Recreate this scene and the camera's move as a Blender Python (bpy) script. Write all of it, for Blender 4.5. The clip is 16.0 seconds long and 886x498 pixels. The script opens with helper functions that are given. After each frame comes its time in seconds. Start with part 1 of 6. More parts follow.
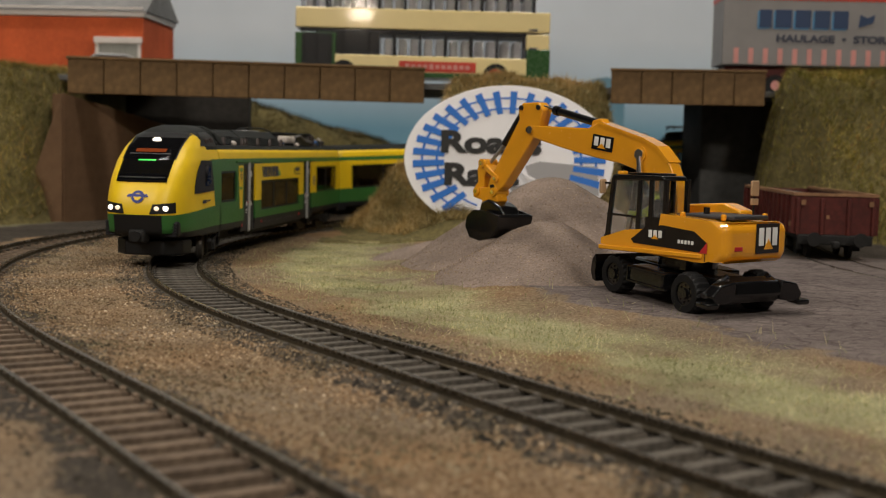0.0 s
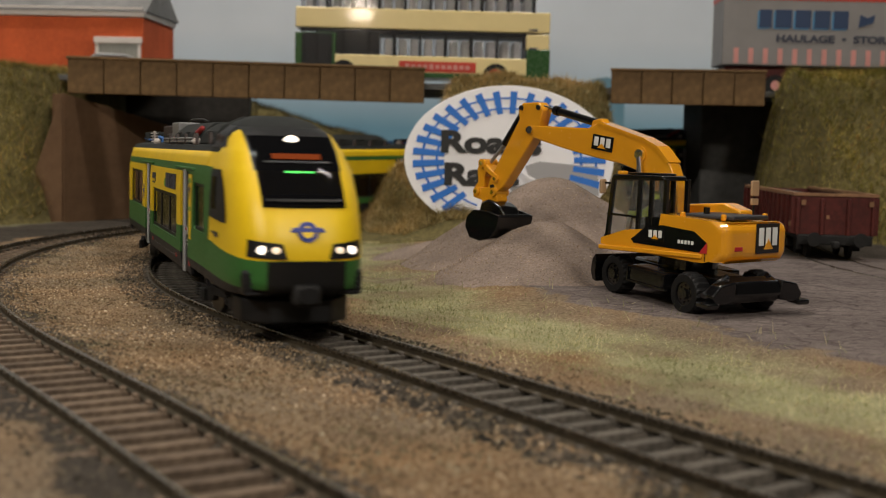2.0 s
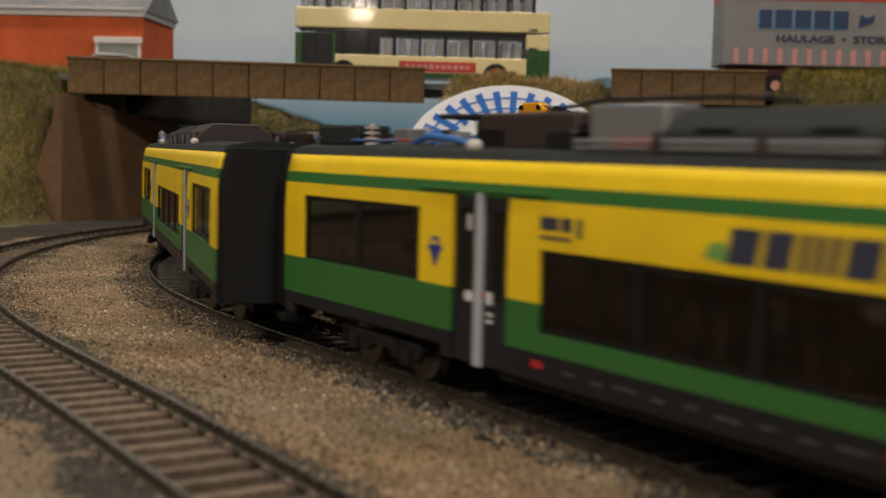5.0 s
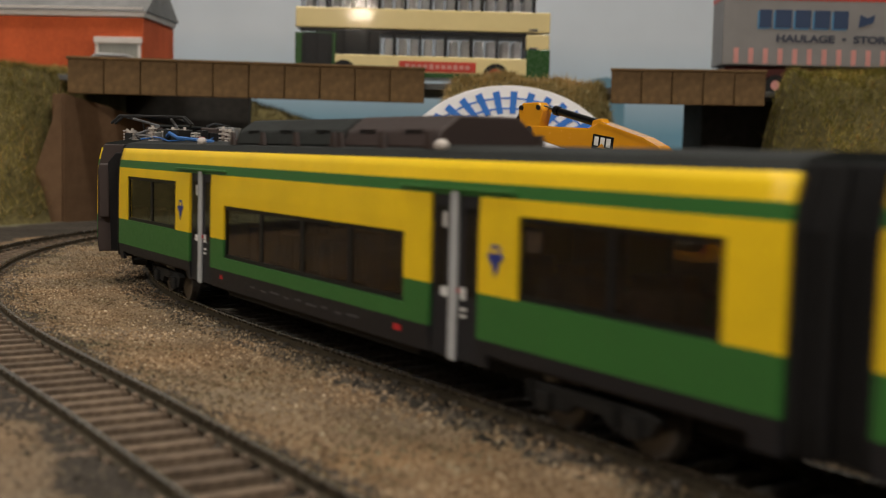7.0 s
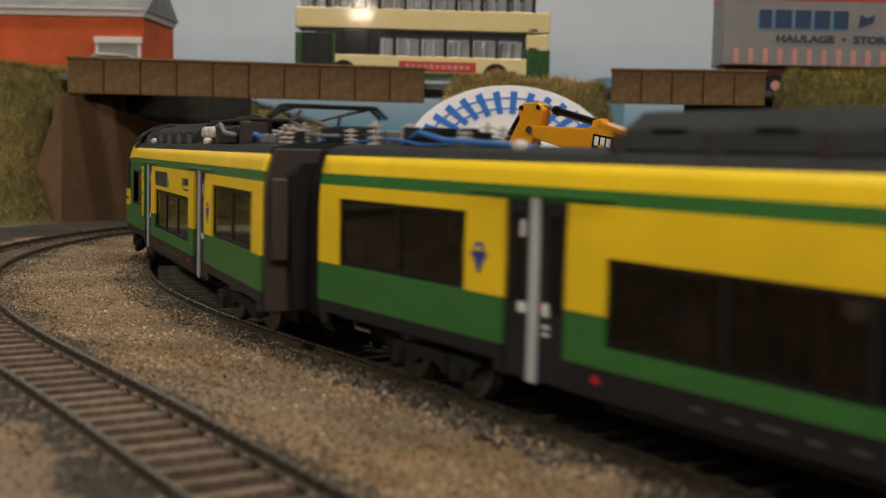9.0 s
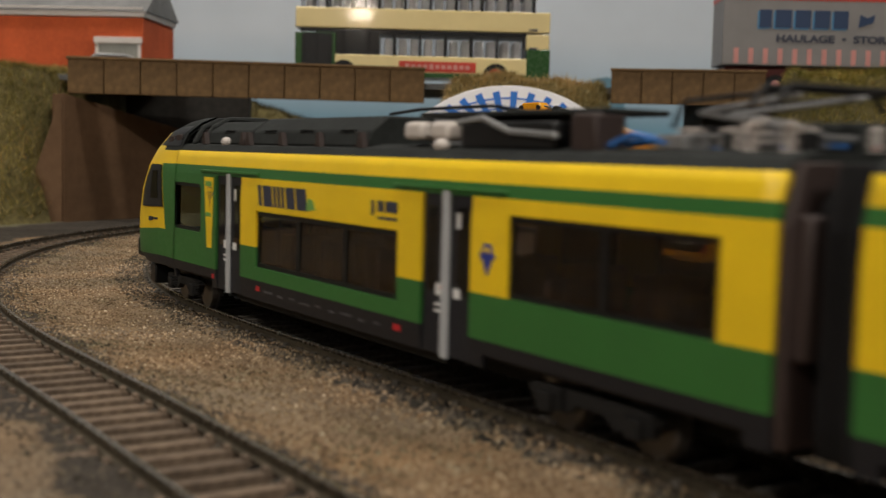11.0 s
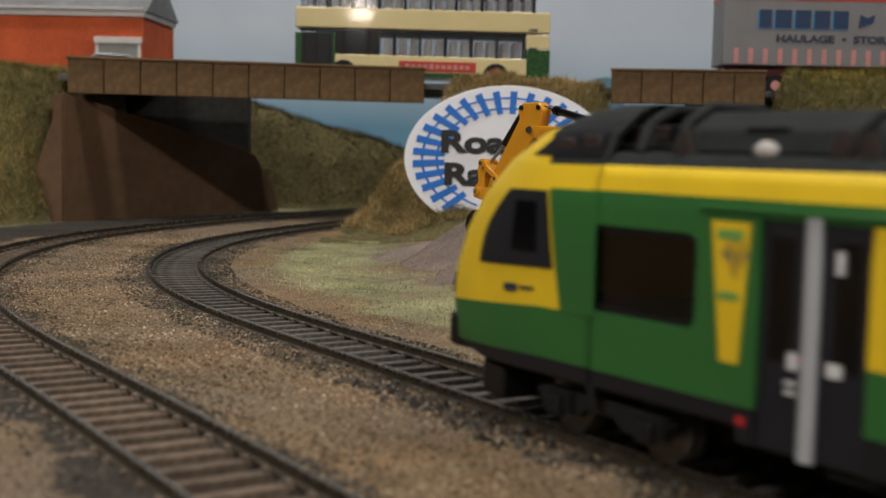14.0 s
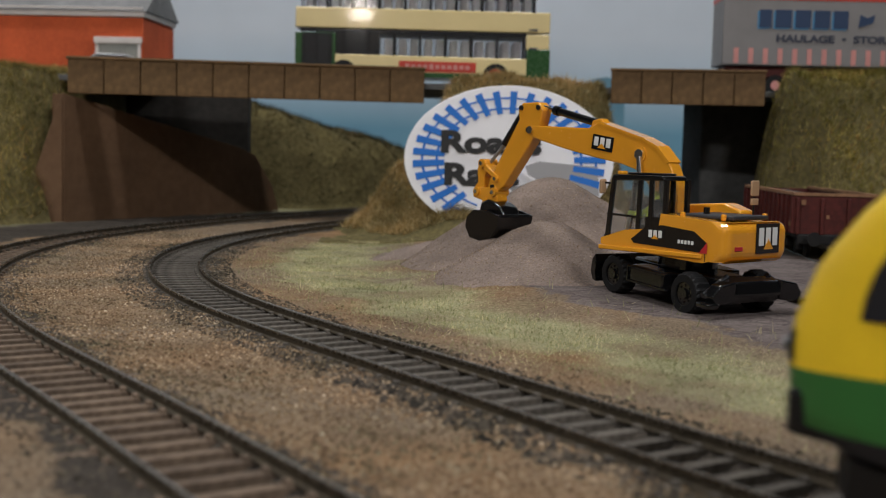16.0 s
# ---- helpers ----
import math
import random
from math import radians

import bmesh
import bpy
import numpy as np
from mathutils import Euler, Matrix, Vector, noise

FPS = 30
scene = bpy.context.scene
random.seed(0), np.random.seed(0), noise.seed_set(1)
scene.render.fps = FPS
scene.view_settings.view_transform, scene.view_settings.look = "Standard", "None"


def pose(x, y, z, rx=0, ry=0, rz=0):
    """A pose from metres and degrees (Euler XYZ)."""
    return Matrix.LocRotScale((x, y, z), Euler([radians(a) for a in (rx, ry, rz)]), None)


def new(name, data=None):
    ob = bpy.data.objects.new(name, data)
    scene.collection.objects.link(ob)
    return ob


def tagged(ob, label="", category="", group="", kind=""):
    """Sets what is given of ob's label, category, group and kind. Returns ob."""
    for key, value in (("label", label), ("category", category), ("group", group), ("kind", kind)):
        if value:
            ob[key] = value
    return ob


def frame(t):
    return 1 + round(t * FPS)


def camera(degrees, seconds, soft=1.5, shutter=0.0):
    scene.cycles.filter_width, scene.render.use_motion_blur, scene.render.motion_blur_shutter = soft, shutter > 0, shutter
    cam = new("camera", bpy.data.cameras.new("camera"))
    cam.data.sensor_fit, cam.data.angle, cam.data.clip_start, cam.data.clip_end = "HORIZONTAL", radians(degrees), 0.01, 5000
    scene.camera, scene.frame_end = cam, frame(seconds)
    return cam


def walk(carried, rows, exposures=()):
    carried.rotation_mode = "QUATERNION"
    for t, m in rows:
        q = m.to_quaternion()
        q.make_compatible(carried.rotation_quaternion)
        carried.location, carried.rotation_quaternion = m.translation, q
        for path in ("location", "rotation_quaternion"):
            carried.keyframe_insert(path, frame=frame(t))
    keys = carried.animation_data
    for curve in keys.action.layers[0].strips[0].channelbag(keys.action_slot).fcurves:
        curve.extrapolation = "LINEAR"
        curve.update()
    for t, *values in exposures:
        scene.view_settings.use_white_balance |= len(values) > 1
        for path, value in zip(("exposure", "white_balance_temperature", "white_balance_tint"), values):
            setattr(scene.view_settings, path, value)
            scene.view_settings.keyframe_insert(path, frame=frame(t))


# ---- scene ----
# One unit in the helpers below is a millimetre of the model; meshes and poses are turned into metres.
MM = 0.001

# ---- camera ----
EYE = 41.75
cam = camera(41.25, 16.0, 1.1, 0.8)
CAM_POSE = pose(0, 0, EYE * MM, 90 - 4.718, 0, 0) @ pose(0, 0, 0, 0, 0, 1.42)
walk(cam, [(0.0, CAM_POSE), (16.0, CAM_POSE)], 
     [(0.0, -0.03, 6500, 10), (9.2, -0.03, 6450, 10), (12.0, -0.05, 6250, 10), (14.5, -0.07, 5850, 10), (16.0, -0.08, 5750, 10)])
cam.data.dof.use_dof = True
cam.data.dof.focus_distance = 0.35
cam.data.dof.aperture_fstop = 28.0

# ---- world and hall light ----
world = bpy.data.worlds.new("world")
scene.world = world
world.use_nodes = True
world.node_tree.nodes["Background"].inputs[0].default_value = (0.9, 0.82, 0.72, 1)
world.node_tree.nodes["Background"].inputs[1].default_value = 0.10
LAMP_SPOTS = [(-800, -650, 900, 16.0), (550, -800, 900, 14), (-450, 480, 1450, 7.5), (450, 480, 1450, 7.5)]


# ---- materials ----
def material(name, rough=0.6, metal=0.0, spec=0.5):
    m = bpy.data.materials.new(name)
    m.use_nodes = True
    b = m.node_tree.nodes["Principled BSDF"]
    b.inputs["Roughness"].default_value = rough
    b.inputs["Metallic"].default_value = metal
    b.inputs["Specular IOR Level"].default_value = spec
    return m, m.node_tree, b


def noise_node(nt, scale, detail=4.0, rough=0.6):
    tc = nt.nodes.new("ShaderNodeTexCoord")
    n = nt.nodes.new("ShaderNodeTexNoise")
    n.inputs["Scale"].default_value = scale
    n.inputs["Detail"].default_value = detail
    n.inputs["Roughness"].default_value = rough
    nt.links.new(tc.outputs["Object"], n.inputs["Vector"])
    return n


def ramp(nt, src, stops):
    r = nt.nodes.new("ShaderNodeValToRGB")
    while len(r.color_ramp.elements) < len(stops):
        r.color_ramp.elements.new(0.5)
    for e, (p, c) in zip(r.color_ramp.elements, stops):
        e.position, e.color = p, (*c, 1)
    nt.links.new(src, r.inputs[0])
    return r.outputs[0]


def mix(nt, fac, a, b, how="MIX"):
    m = nt.nodes.new("ShaderNodeMix")
    m.data_type, m.blend_type = "RGBA", how
    for sock, v in ((m.inputs[0], fac), (m.inputs[6], a), (m.inputs[7], b)):
        if isinstance(v, bpy.types.NodeSocket):
            nt.links.new(v, sock)
        elif isinstance(v, (int, float)):
            sock.default_value = v
        else:
            sock.default_value = (*v, 1)
    return m.outputs[2]


def bump(nt, b, src, dist, strength=0.6):
    n = nt.nodes.new("ShaderNodeBump")
    n.inputs["Distance"].default_value = dist
    n.inputs["Strength"].default_value = strength
    nt.links.new(src, n.inputs["Height"])
    nt.links.new(n.outputs[0], b.inputs["Normal"])


def two_scale(name, lo, hi, fine, coarse, rough=0.8, metal=0.0, bump_mm=0.15, spec=0.3, contrast=0.25):
    """Colour between lo and hi by a fine grain over broad patches."""
    m, nt, b = material(name, rough, metal, spec)
    f, c = noise_node(nt, fine, 5), noise_node(nt, coarse, 3)
    col = ramp(nt, f.outputs[0], [(0.5 - contrast, lo), (0.5 + contrast, hi)])
    tone = ramp(nt, c.outputs[0], [(0.3, (0.72, 0.72, 0.72)), (0.7, (1.15, 1.15, 1.15))])
    nt.links.new(mix(nt, 1.0, col, tone, "MULTIPLY"), b.inputs["Base Color"])
    if bump_mm:
        bump(nt, b, f.outputs[0], bump_mm * MM)
    return m


def paint(name, col, rough=0.35, wear=0.06, metal=0.0, spec=0.5, coat=0.0):
    """Model paint: nearly even, with faint dust and brush unevenness."""
    m, nt, b = material(name, rough, metal, spec)
    f, c = noise_node(nt, 900, 4), noise_node(nt, 60, 3)
    dusty = tuple(v * (1 - wear * 3) + wear * (0.03 + 0.6 * v) for v in col)
    k = ramp(nt, c.outputs[0], [(0.35, (0, 0, 0)), (0.75, (1, 1, 1))])
    nt.links.new(mix(nt, k, col, dusty), b.inputs["Base Color"])
    r = nt.nodes.new("ShaderNodeMapRange")
    r.inputs[3].default_value, r.inputs[4].default_value = max(rough - 0.08, 0.03), rough + 0.12
    nt.links.new(f.outputs[0], r.inputs[0])
    nt.links.new(r.outputs[0], b.inputs["Roughness"])
    b.inputs["Coat Weight"].default_value = coat
    b.inputs["Coat Roughness"].default_value = 0.05
    bump(nt, b, c.outputs[0], 0.05 * MM, 0.3)
    return m


def glow(name, col, power):
    m, nt, b = material(name, 0.3)
    b.inputs["Base Color"].default_value = (*col, 1)
    b.inputs["Emission Color"].default_value = (*col, 1)
    b.inputs["Emission Strength"].default_value = power
    return m


def glass(name, tint, alpha=0.75, rough=0.06):
    """Tinted glazing: a clear sheet whose plastic is dark."""
    m, nt, b = material(name, rough)
    b.inputs["Base Color"].default_value = (*tint, 1)
    b.inputs["Transmission Weight"].default_value = alpha
    b.inputs["IOR"].default_value = 1.3
    return m


M = {}
M["yellow"] = paint("coach_yellow", (0.82, 0.555, 0.007), 0.42)
M["green"] = paint("coach_green", (0.030, 0.135, 0.026), 0.42)
M["skirt"] = paint("coach_grey_skirt", (0.012, 0.0125, 0.016), 0.5, spec=0.35)
M["roof"] = two_scale("coach_roof_grey", (0.012, 0.0135, 0.013), (0.024, 0.027, 0.025), 700, 50, 0.75, bump_mm=0.05, spec=0.25)
M["black"] = paint("satin_black", (0.006, 0.006, 0.0065), 0.45, spec=0.35)
M["rubber"] = paint("gangway_black", (0.007, 0.0066, 0.007), 0.75, spec=0.2)
M["brown"] = paint("gangway_brown", (0.030, 0.017, 0.014), 0.6)
M["bogie"] = two_scale("bogie_dark", (0.006, 0.006, 0.006), (0.016, 0.015, 0.014), 900, 80, 0.7, bump_mm=0.08)
M["pole"] = paint("door_rail_grey", (0.42, 0.43, 0.44), 0.4)
M["tyre_steel"] = paint("wheel_steel", (0.16, 0.15, 0.14), 0.35, metal=0.8)
M["blue_mark"] = paint("blue_mark", (0.02, 0.035, 0.22), 0.5)
M["red_mark"] = paint("red_mark", (0.45, 0.015, 0.02), 0.5)
M["faint_mark"] = paint("faint_grey_mark", (0.07, 0.07, 0.075), 0.5)
M["white_mark"] = paint("white_mark", (0.72, 0.72, 0.70), 0.5)
M["dark_mark"] = paint("dark_mark", (0.03, 0.035, 0.06), 0.5)
M["green_mark"] = paint("light_green_mark", (0.16, 0.34, 0.07), 0.5)
M["glass"] = glass("coach_glazing", (0.34, 0.32, 0.29), 1.0, 0.02)
M["screen"] = glass("windscreen", (0.008, 0.008, 0.009), 0.45, 0.05)
M["screen"].node_tree.nodes["Principled BSDF"].inputs["IOR"].default_value = 1.12
M["seat"] = two_scale("seat_cloth", (0.03, 0.04, 0.16), (0.40, 0.22, 0.06), 160, 40, 0.9)
M["lamp_white"] = glow("headlight_glow", (1.0, 0.88, 0.74), 1.9)
M["lamp_dim"] = glow("headlight_dim", (1.0, 0.80, 0.60), 0.8)
M["lamp_orange"] = glow("display_glow", (1.0, 0.17, 0.03), 0.16)
M["lamp_orange"].node_tree.nodes["Principled BSDF"].inputs["Base Color"].default_value = (0.05, 0.012, 0.004, 1)
M["lamp_orange"].node_tree.nodes["Principled BSDF"].inputs["Roughness"].default_value = 0.9
M["lamp_orange"].node_tree.nodes["Principled BSDF"].inputs["Specular IOR Level"].default_value = 0.05
M["lamp_green"] = glow("cab_led_green", (0.04, 1.0, 0.10), 0.35)
M["insulator"] = paint("insulator", (0.52, 0.47, 0.43), 0.5)
M["wire_blue"] = paint("blue_cable", (0.03, 0.14, 0.42), 0.5)
M["wire_red"] = paint("red_cable", (0.38, 0.02, 0.02), 0.5)
M["grey_metal"] = paint("grey_metal", (0.25, 0.25, 0.25), 0.4, metal=0.4)
M["figure"] = paint("figure_orange", (0.62, 0.26, 0.05), 0.6)
M["figure_lime"] = paint("figure_lime", (0.50, 0.60, 0.03), 0.6)

M["cat_yellow"] = paint("digger_yellow", (0.72, 0.31, 0.012), 0.22, 0.04, coat=0.7)
M["cat_black"] = paint("digger_black", (0.0035, 0.0035, 0.004), 0.18, 0.02, spec=0.5, coat=0.35)
M["tan_plastic"] = paint("tan_plastic", (0.42, 0.27, 0.15), 0.4)
M["tyre"] = paint("rubber_tyre", (0.006, 0.006, 0.0065), 0.6, spec=0.3)
M["chrome"] = paint("bright_rod", (0.75, 0.74, 0.72), 0.12, 0.0, metal=1.0)
M["grille"] = two_scale("engine_grille", (0.006, 0.006, 0.007), (0.05, 0.05, 0.055), 1600, 90, 0.5)
M["clear"] = glass("cab_glass", (0.9, 0.92, 0.92), 0.95, 0.03)

M["maroon"] = two_scale("wagon_maroon", (0.050, 0.009, 0.007), (0.115, 0.020, 0.014), 500, 50, 0.6)
M["rust"] = two_scale("wagon_rust_rim", (0.20, 0.10, 0.05), (0.34, 0.19, 0.10), 500, 60, 0.8)
M["load"] = two_scale("wagon_load", (0.03, 0.032, 0.03), (0.08, 0.085, 0.08), 500, 60, 0.9, bump_mm=0.5)
M["beam"] = two_scale("bridge_timber", (0.095, 0.054, 0.021), (0.195, 0.118, 0.050), 260, 25, 0.75, bump_mm=0.2)
M["wall_brown"] = two_scale("abutment_render", (0.125, 0.068, 0.034), (0.175, 0.102, 0.054), 150, 12, 0.85, bump_mm=0.12)
# Near-black colour carries the road deck's shade on the far abutment.
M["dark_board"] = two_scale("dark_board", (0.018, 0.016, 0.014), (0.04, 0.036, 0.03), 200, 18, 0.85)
M["hill_paint"] = two_scale("painted_hill", (0.13, 0.27, 0.36), (0.18, 0.33, 0.42), 60, 12, 0.85, bump_mm=0)
M["bulb"] = glow("bulb_glow", (1.0, 0.82, 0.62), 70)
M["pier"] = two_scale("pier_grey", (0.045, 0.045, 0.043), (0.085, 0.083, 0.078), 200, 18, 0.85)
M["road"] = two_scale("road_grey", (0.10, 0.10, 0.10), (0.16, 0.16, 0.155), 400, 30, 0.9)
M["brick"] = two_scale("brick_red", (0.50, 0.085, 0.028), (0.64, 0.13, 0.04), 420, 30, 0.85, bump_mm=0.1)
M["trim"] = paint("white_trim", (0.72, 0.66, 0.62), 0.5)
M["roof_sheet"] = two_scale("grey_roof_sheet", (0.20, 0.20, 0.20), (0.30, 0.30, 0.30), 300, 30, 0.7)
M["door_grey"] = paint("door_grey", (0.30, 0.30, 0.27), 0.5)
M["bus_cream"] = paint("bus_cream", (0.80, 0.66, 0.33), 0.22, 0.03, coat=0.6)
M["bus_green"] = paint("bus_green", (0.025, 0.085, 0.022), 0.25, 0.03, coat=0.6)
M["bus_red"] = paint("bus_red", (0.55, 0.05, 0.03), 0.35)
M["bus_glass"] = glass("bus_glass", (0.60, 0.61, 0.63), 0.95)
M["bus_seat"] = paint("bus_seat_white", (0.88, 0.88, 0.88), 0.6)
M["trailer"] = paint("trailer_grey", (0.23, 0.218, 0.214), 0.45)
M["pink"] = paint("pale_red_bar", (0.62, 0.27, 0.24), 0.5)
M["letter_blue"] = paint("letter_navy", (0.010, 0.035, 0.10), 0.5)
M["letter_pale"] = paint("letter_pale_blue", (0.06, 0.23, 0.42), 0.5)
M["sign_white"] = paint("sign_white", (0.92, 0.91, 0.93), 0.45, 0.02)
M["sign_blue"] = paint("sign_blue", (0.02, 0.17, 0.62), 0.45, 0.02)
M["sign_grey"] = paint("sign_grey", (0.36, 0.355, 0.36), 0.5, 0.02)
M["sign_black"] = paint("sign_black", (0.012, 0.012, 0.012), 0.45, 0.02)
M["rail"] = two_scale("rail_rusty_side", (0.040, 0.032, 0.021), (0.095, 0.075, 0.048), 500, 40, 0.55, metal=0.3, bump_mm=0.05)
M["rail_top"] = paint("rail_polished_head", (0.30, 0.26, 0.21), 0.24, 0.05, metal=0.95)
M["sand"] = two_scale("builders_sand", (0.13, 0.098, 0.080), (0.30, 0.235, 0.195), 1500, 60, 0.95, bump_mm=0.5)
M["hall_wall"] = two_scale("hall_wall", (0.26, 0.255, 0.25), (0.32, 0.315, 0.31), 3, 0.5, 0.9, bump_mm=0)
M["panel_glow"] = glow("lamp_panel", (1.0, 0.86, 0.68), 6)


def sleeper_material(name, a, b2):
    m, nt, b = material(name, 0.85)
    info = nt.nodes.new("ShaderNodeObjectInfo")
    f = noise_node(nt, 700, 5)
    tone = ramp(nt, info.outputs["Random"], [(0, (0.75, 0.75, 0.75)), (1, (1.2, 1.2, 1.2))])
    col = ramp(nt, f.outputs[0], [(0.3, a), (0.7, b2)])
    nt.links.new(mix(nt, 1.0, col, tone, "MULTIPLY"), b.inputs["Base Color"])
    bump(nt, b, f.outputs[0], 0.2 * MM)
    return m


M["sleeper_tan"] = sleeper_material("sleeper_dusty_tan", (0.070, 0.047, 0.030), (0.175, 0.124, 0.083))
M["sleeper_grey"] = sleeper_material("sleeper_grey", (0.040, 0.034, 0.027), (0.125, 0.108, 0.087))


def ground_material():
    """Scenic scatter: brown chippings, grey ash by the rails, grass flock and a trodden yard, by zone."""
    m, nt, b = material("scenic_ground", 0.95, 0, 0.15)
    f, mid_n, c = noise_node(nt, 1300, 6, 0.7), noise_node(nt, 260, 4), noise_node(nt, 28, 3)

    def zone(name, lo=0.38, hi=0.62):
        a = nt.nodes.new("ShaderNodeAttribute")
        a.attribute_name = name
        r = nt.nodes.new("ShaderNodeMath")
        r.operation = "ADD"
        nt.links.new(a.outputs["Fac"], r.inputs[0])
        s = nt.nodes.new("ShaderNodeMath")
        s.operation, s.inputs[1].default_value = "MULTIPLY_ADD", 0.7
        s.inputs[2].default_value = -0.35
        nt.links.new(mid_n.outputs[0], s.inputs[0])
        nt.links.new(s.outputs[0], r.inputs[1])
        return ramp(nt, r.outputs[0], [(lo, (0, 0, 0)), (hi, (1, 1, 1))])

    brown = ramp(nt, f.outputs[0], [(0.25, (0.062, 0.043, 0.025)), (0.5, (0.195, 0.146, 0.097)), (0.72, (0.38, 0.305, 0.215))])
    ash = ramp(nt, f.outputs[0], [(0.28, (0.012, 0.011, 0.009)), (0.55, (0.066, 0.055, 0.044)), (0.75, (0.17, 0.145, 0.118))])
    grass = ramp(nt, f.outputs[0], [(0.25, (0.15, 0.142, 0.070)), (0.55, (0.34, 0.325, 0.18)), (0.78, (0.58, 0.52, 0.34))])
    yard = mix(nt, 0.55, ramp(nt, mid_n.outputs[0], [(0.3, (0.095, 0.074, 0.066)), (0.5, (0.150, 0.122, 0.113)), (0.7, (0.21, 0.178, 0.168))]), ramp(nt, f.outputs[0], [(0.3, (0.070, 0.054, 0.047)), (0.5, (0.150, 0.122, 0.113)), (0.7, (0.27, 0.232, 0.22))]))
    vor = nt.nodes.new("ShaderNodeTexVoronoi")
    vor.feature = "DISTANCE_TO_EDGE"
    vor.inputs["Scale"].default_value = 105
    crack = ramp(nt, vor.outputs["Distance"], [(0.0, (0.42, 0.40, 0.40)), (0.07, (1, 1, 1))])
    yard = mix(nt, 0.8, yard, crack, "MULTIPLY")
    warm = ramp(nt, f.outputs[0], [(0.25, (0.070, 0.036, 0.014)), (0.5, (0.225, 0.135, 0.066)), (0.72, (0.42, 0.30, 0.18))])
    patch = noise_node(nt, 11, 4, 0.65)
    brown = mix(nt, ramp(nt, patch.outputs[0], [(0.42, (0, 0, 0)), (0.62, (1, 1, 1))]), brown, warm)
    col = mix(nt, zone("ash"), brown, ash)
    col = mix(nt, zone("yard"), col, yard)
    col = mix(nt, zone("grass", 0.2, 1.05), col, grass)
    tone = ramp(nt, c.outputs[0], [(0.3, (0.75, 0.75, 0.75)), (0.7, (1.15, 1.15, 1.15))])
    nt.links.new(mix(nt, 1.0, col, tone, "MULTIPLY"), b.inputs["Base Color"])
    bump(nt, b, f.outputs[0], 0.6 * MM, 0.8)
    return m


M["ground"] = ground_material()


def flock(name, stops, rough=0.9):
    m, nt, b = material(name, rough, 0, 0.2)
    g = nt.nodes.new("ShaderNodeNewGeometry")
    c = noise_node(nt, 32, 4)
    col = ramp(nt, g.outputs["Random Per Island"], stops)
    tone = ramp(nt, c.outputs[0], [(0.33, (0.38, 0.42, 0.36)), (0.66, (1.3, 1.22, 1.12))])
    nt.links.new(mix(nt, 1.0, col, tone, "MULTIPLY"), b.inputs["Base Color"])
    return m


M["grass_fibre"] = flock("grass_fibre", [(0, (0.21, 0.235, 0.10)), (0.5, (0.42, 0.42, 0.22)), (1, (0.72, 0.63, 0.42))])
M["bank_fibre"] = flock("bank_fibre", [(0, (0.10, 0.10, 0.022)), (0.35, (0.28, 0.25, 0.07)), (0.7, (0.52, 0.43, 0.17)), (0.9, (0.72, 0.60, 0.30)), (1, (0.50, 0.22, 0.06))])
M["straw_fibre"] = flock("straw_fibre", [(0, (0.20, 0.14, 0.05)), (0.4, (0.42, 0.31, 0.13)), (0.8, (0.66, 0.51, 0.27)), (1, (0.78, 0.66, 0.42))])
M["hedge_fibre"] = flock("hedge_fibre", [(0, (0.075, 0.075, 0.014)), (0.35, (0.20, 0.185, 0.035)), (0.7, (0.41, 0.35, 0.10)), (0.92, (0.60, 0.52, 0.21)), (1, (0.40, 0.17, 0.05))])
M["dark_fibre"] = flock("dark_fibre", [(0, (0.02, 0.022, 0.008)), (0.7, (0.06, 0.055, 0.02)), (1, (0.16, 0.08, 0.025))])
M["grit"] = flock("grit", [(0, (0.07, 0.042, 0.022)), (0.6, (0.235, 0.165, 0.10)), (0.94, (0.40, 0.315, 0.22)), (1, (0.62, 0.53, 0.42))])
M["ash_grit"] = flock("ash_grit", [(0, (0.030, 0.025, 0.019)), (0.6, (0.095, 0.076, 0.057)), (1, (0.22, 0.18, 0.14))])
M["coal_lump"] = flock("dark_ballast_lump", [(0, (0.018, 0.016, 0.014)), (0.6, (0.060, 0.052, 0.043)), (1, (0.13, 0.108, 0.088))])
M["bank"] = two_scale("bank_earth", (0.055, 0.046, 0.016), (0.19, 0.155, 0.06), 350, 25, 0.95, bump_mm=0.8)


def backdrop_material():
    """Painted board: pale grey sky running into a deeper blue low down."""
    m, nt, b = material("painted_backscene", 0.8, 0, 0.2)
    tc = nt.nodes.new("ShaderNodeTexCoord")
    sep = nt.nodes.new("ShaderNodeSeparateXYZ")
    nt.links.new(tc.outputs["Object"], sep.inputs[0])
    mr = nt.nodes.new("ShaderNodeMapRange")
    mr.inputs[1].default_value, mr.inputs[2].default_value = 0.06, 0.14
    nt.links.new(sep.outputs[2], mr.inputs[0])
    col = ramp(nt, mr.outputs[0], [(0.0, (0.17, 0.34, 0.46)), (0.5, (0.46, 0.57, 0.67)), (1.0, (0.63, 0.69, 0.76))])
    c = noise_node(nt, 9, 3)
    tone = ramp(nt, c.outputs[0], [(0.3, (0.93, 0.93, 0.93)), (0.7, (1.05, 1.05, 1.05))])
    nt.links.new(mix(nt, 1.0, col, tone, "MULTIPLY"), b.inputs["Base Color"])
    return m


M["backdrop"] = backdrop_material()


# ---- mesh helpers (millimetres) ----
def P(x, y, z, rx=0, ry=0, rz=0):
    return pose(x * MM, y * MM, z * MM, rx, ry, rz)


